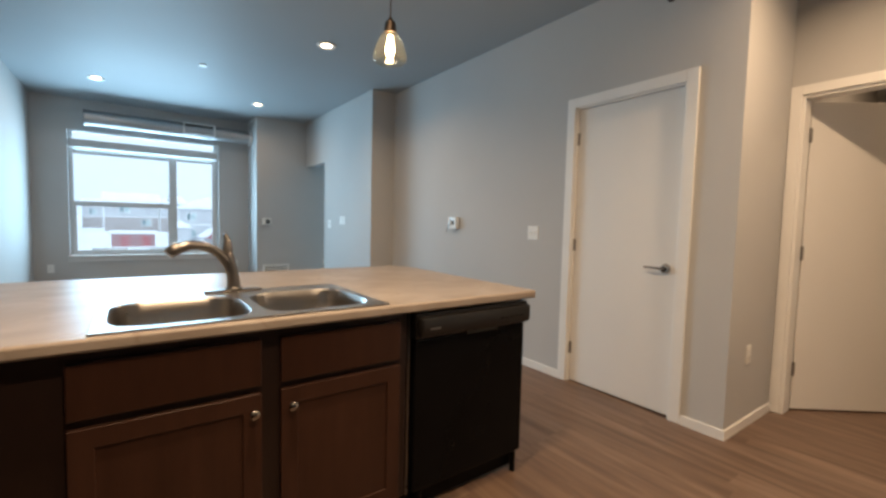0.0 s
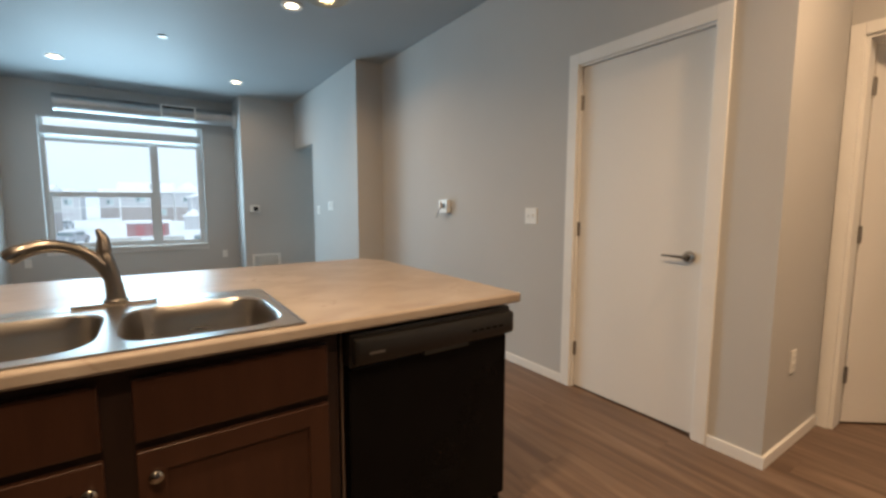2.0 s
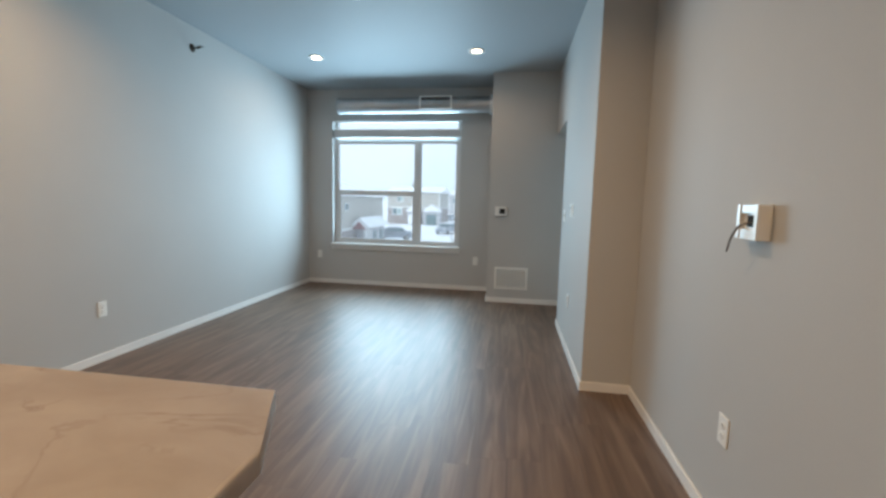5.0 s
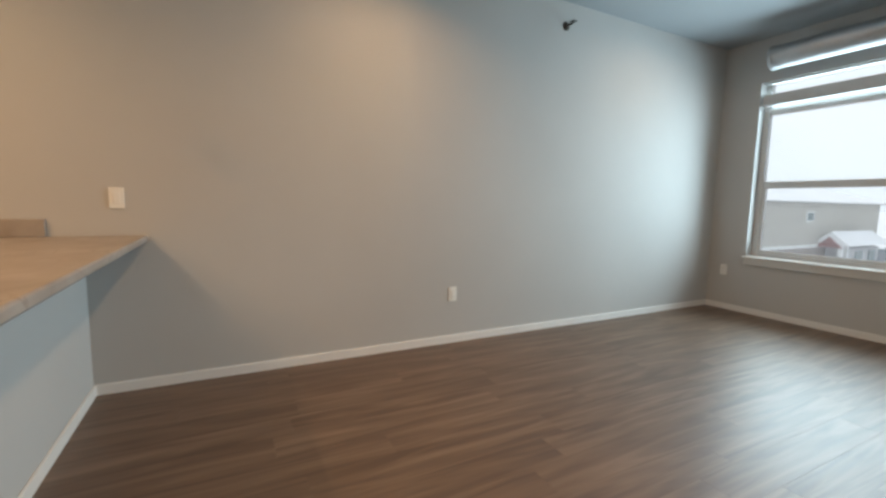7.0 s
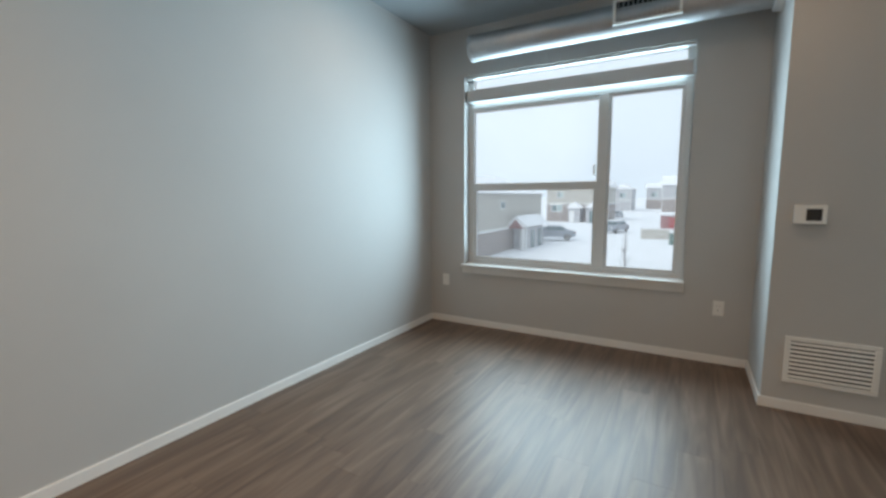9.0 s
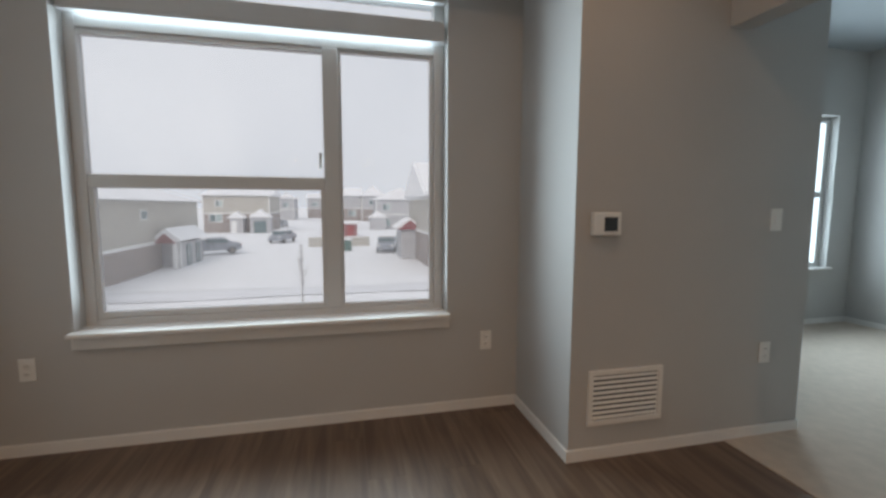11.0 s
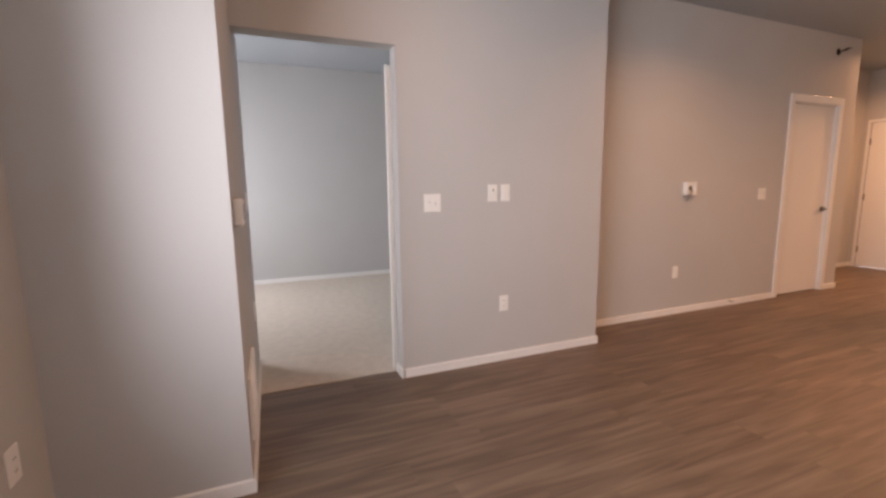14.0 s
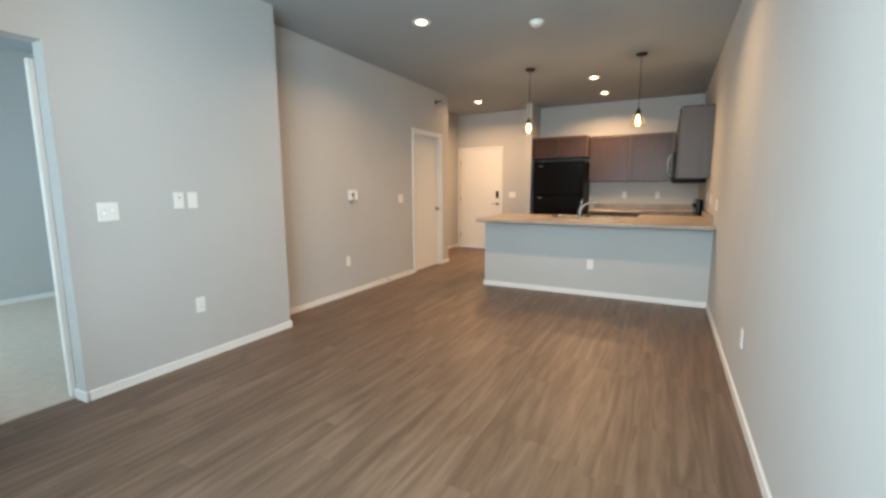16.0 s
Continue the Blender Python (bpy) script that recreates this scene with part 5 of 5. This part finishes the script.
part("entry_roof", prism(-16.8, -14.0, 78.6, 81, -0.7, 0.4), SNOW, h, smooth=False)
part("entry_porch", bx((-16.4, 79.0, GZ), (-14.4, 81, -0.7)), SIDING_GREY, h, smooth=False)
part("entry_door", bx((-16.2, 78.9, GZ), (-15.4, 79.0, -1.2)), WHITE_OUT, h, smooth=False)
part("garage_roof", prism(-13.6, -9.9, 78.4, 81, -0.6, 0.7), SNOW, h, smooth=False)
part("garage", bx((-13.3, 78.8, GZ), (-10.2, 81, -0.6)), SIDING_GREY, h, smooth=False)
part("garage_door", bx((-12.7, 78.7, GZ), (-10.8, 78.8, -1.2)), HOUSE_GLASS, h, smooth=False)
plain_house(-18.8, -14.0, 150, 162, 3.6, 5.4, SIDING_GREY, SIDING_GREY, "y", "far grey house at the street's end", ((-17.4, -15.6, 1.0, 2.5),), band=0.2)
plain_house(-11.5, -6.4, 172, 184, 4.2, 6.2, SIDING_BROWN, SIDING_GREY, "x", "far taupe house at the street's end", ((-9.8, -8.0, 1.2, 2.7),), band=0.3)
plain_house(-4.6, 7.0, 136, 148, 4.3, 7.2, SIDING_BROWN, SIDING_GREY, "x", "distant grey two-storey house with snowy roof", ((-1.4, 0.6, 1.8, 3.2), (3.2, 5.2, -1.6, -0.1)), band=0.63)
plain_house(7.2, 13.8, 134.5, 148, 4.3, 7.5, SIDING_BROWN, SIDING_GREY, "y", "distant gabled grey house with snowy roof", ((9.2, 11.2, 1.8, 3.2),), band=0.63)
h = plain_house(7.9, 17, 88, 98, 2.5, 4.9, SIDING_GREY, SIDING_GREY, "y", "grey gabled house with snowy roof", ((9.2, 10.6, 0.5, 1.7), (9.2, 10.6, -2.5, -1.3)), band=-0.3)
part("entry_porch", bx((6.6, 85.6, GZ), (9.6, 88, -0.9)), SIDING_GREY, h, smooth=False)
part("entry_roof", prism(6.2, 10.0, 85.3, 88, -0.9, 0.4), SNOW, h, smooth=False)

sh = thing("red_shed", (1.3, 69.3, GZ), "low red shed with snow on its roof", "shed")
siding(sh, -1.1, 3.65, 68, 70.6, GZ, -1.35, DUSTY_RED)
part("roof", bx((-1.4, 67.7, -1.35), (3.95, 70.9, -0.95), 0.15), SNOW, sh)
for x in (-0.1, 2.2):
    part("shed_door", bx((x, 67.92, GZ), (x + 0.9, 68.02, -1.6)), CAR_RED, sh, "bright red shed door", smooth=False)
fe = thing("board_fence", (1.2, 52, GZ), "tan board fence in the snow", "fence")
for i in range(22):
    part("board", bx((-2.1 + i * 0.3, 52, GZ), (-1.805 + i * 0.3, 52.06, GZ + 1.02)), SIDING_TAN, fe, smooth=False)
part("snow_cap", bx((-2.12, 51.92, GZ + 1.02), (4.52, 52.14, GZ + 1.14), 0.05), SNOW, fe)
du = thing("dumpster", (1.6, 47, GZ), "dark green metal dumpster with snow on the lid", "dumpster")
part("bin", bx((0.8, 46.5, GZ), (2.42, 47.6, GZ + 1.1), 0.06), GREEN, du)
part("lid", bx((0.75, 46.4, GZ + 1.1), (2.47, 47.7, GZ + 1.24), 0.06), SNOW, du)
for x in (1.0, 1.6, 2.22):
    part("rib", bx((x - 0.04, 46.44, GZ + 0.1), (x + 0.04, 46.5, GZ + 1.05)), GREEN, du, smooth=False)


def car(x, y, heading, paint, label):
    c = thing("parked_car", (x, y, GZ), label, "car", "parked cars")
    o = Vector((x, y, GZ))
    side = [(-2.15, 0.35), (-2.2, 0.75), (-1.95, 0.95), (-1.2, 1.0), (-0.65, 1.45), (0.75, 1.5), (1.45, 1.05), (2.1, 0.98), (2.2, 0.7), (2.15, 0.35)]
    b = bmesh.new()
    left = [b.verts.new(o + Vector((px, -0.85, pz))) for px, pz in side]
    right = [b.verts.new(o + Vector((px, 0.85, pz))) for px, pz in side]
    b.faces.new(left)
    b.faces.new(right[::-1])
    for i in range(len(side)):
        b.faces.new((left[i], right[i], right[(i + 1) % len(side)], left[(i + 1) % len(side)]))
    bmesh.ops.recalc_face_normals(b, faces=b.faces)
    bmesh.ops.bevel(b, geom=b.edges[:], offset=0.08, segments=2, affect="EDGES")
    part("body", b, paint, c)
    for s in (-1, 1):
        part("side_window", bx(o + Vector((-0.75, s * 0.86 - 0.01, 1.05)), o + Vector((1.0, s * 0.86 + 0.01, 1.38)), 0.005), HOUSE_GLASS, c)
        for px in (-1.35, 1.35):
            wh = part("wheel", cyl(o + Vector((px, s * 0.72, 0.33)), o + Vector((px, s * 0.9, 0.33)), 0.33, seg=20, bevel=0.04), TYRE, c)
            part("rim", cyl(o + Vector((px, s * 0.89, 0.33)), o + Vector((px, s * 0.91, 0.33)), 0.2, seg=16), STEEL, wh)
        part("headlight", bx(o + Vector((-2.22, s * 0.62 - 0.16, 0.68)), o + Vector((-2.12, s * 0.62 + 0.16, 0.82)), 0.02), WHITE_OUT, c)
        part("tail_light", bx(o + Vector((2.12, s * 0.66 - 0.12, 0.75)), o + Vector((2.23, s * 0.66 + 0.12, 0.9)), 0.02), CAR_RED, c)
    part("windscreen", bx(o + Vector((-1.12, -0.7, 1.06)), o + Vector((-0.72, 0.7, 1.36)), 0.02), HOUSE_GLASS, c)
    part("snow_cover", bx(o + Vector((-0.7, -0.78, 1.46)), o + Vector((0.85, 0.78, 1.58)), 0.05), SNOW, c)
    c.matrix_basis = pose(x, y, GZ, 0, 0, heading)


car(-10.1, 46.9, 20, CAR_GREY, "snow-dusted grey car parked by the porch")
car(-5.7, 59.0, 72, CAR_GREY, "grey car on the snowy street")
car(-11.3, 100.0, 80, CAR_GREY, "dark car far down the snowy street")
car(5.9, 46.0, 80, CAR_GREY, "grey car beside the apartment house")


def sapling(x, y, height, seed):
    rnd = random.Random(seed)
    tr = thing("sapling", (x, y, GZ), "thin bare sapling standing in the snow", "tree", "saplings")
    part("trunk", tube([(x, y, GZ - 0.05), (x + 0.03, y, GZ + height * 0.5), (x, y, GZ + height)], [0.028, 0.02, 0.007], 8), BARK, tr)
    b = None
    for i in range(46):
        z = GZ + height * rnd.uniform(0.3, 0.97)
        a, ln = rnd.uniform(0, 6.28), rnd.uniform(0.25, 0.6) * (1.15 - (z - GZ) / height)
        b = tube([(x, y, z), (x + ln * 0.5 * math.cos(a), y + ln * 0.5 * math.sin(a), z + ln * 0.5), (x + ln * math.cos(a), y + ln * math.sin(a), z + ln * 1.3)], [0.009, 0.007, 0.004], 5, b)
    part("crown", b, BARK, tr)


sapling(-0.17, 23.1, 2.8, 3)
sapling(12.0, 26.2, 0.8, 5)
sapling(-13.0, 106.0, 6.0, 8)


def rock(x, y, r, seed):
    b = bmesh.new()
    bmesh.ops.create_icosphere(b, subdivisions=3, radius=r)
    for v in b.verts:
        v.co *= 1 + 0.35 * noise.noise(v.co * (1.5 / r) + Vector((seed, 0, 0)))
        v.co.z *= 0.5
        v.co += Vector((x, y, GZ + r * 0.55))
    solo("rock", b, STONE, "small grey rock showing through the snow", "rock", at=(x, y, GZ))


rock(7.13, 21.45, 0.24, 2.0)
# ---- floor planks, each a piece of its own ----
PW, PL, GAP = 0.18, 1.22, 0.0004
floor = thing("floor", (0, 0, 0), "grey-brown vinyl plank floor", "floor", kind="structure")
plank_meshes = {}
rnd = random.Random(11)


def plank(x0, x1, y0, y1):
    w, ln = round(x1 - x0, 4), round(y1 - y0, 4)
    if w < 0.004 or ln < 0.004:
        return
    if (w, ln) not in plank_meshes:
        b = bx((0, 0, -0.012), (w - GAP, ln - GAP, 0))
        top = [e for e in b.edges if all(v.co.z > -1e-5 for v in e.verts)]
        bmesh.ops.bevel(b, geom=top, offset=min(0.0002, w / 5, ln / 5), segments=1, affect="EDGES")
        me = mesh_from(b, "plank")
        me.materials.append(PLANK)
        plank_meshes[w, ln] = me
    ob = new("plank", plank_meshes[w, ln])
    ob.location = (x0, y0, 0)
    ob.parent = floor


for i in range(41):
    x0, x1 = i * PW, (i + 1) * PW
    if x0 > 7.3:
        break
    start = -3.3 - rnd.random() * PL
    for j in range(9):
        y0, y1 = start + j * PL, start + (j + 1) * PL
        y0c, y1c = max(y0, SY), min(y1, YW)
        if y1c <= y0c:
            continue
        x1c = min(x1, 7.08)
        if x1c <= BX + 0.12 + 1e-6:
            plank(x0, x1c, y0c, y1c)
        elif x0 < BX + 0.12:
            if y1c <= 2.53:
                plank(x0, x1c, y0c, y1c)
            else:
                plank(x0, BX + 0.12, max(y0c, 2.53), y1c)
                if y0c < 2.53:
                    plank(x0, x1c, y0c, 2.53)
        elif x1c <= EX + 0.18 and y0c < 2.53:
            plank(x0, x1c, y0c, min(y1c, 2.53))
        elif y0c < PY + 0.1:
            plank(x0, x1c, y0c, min(y1c, PY + 0.1))
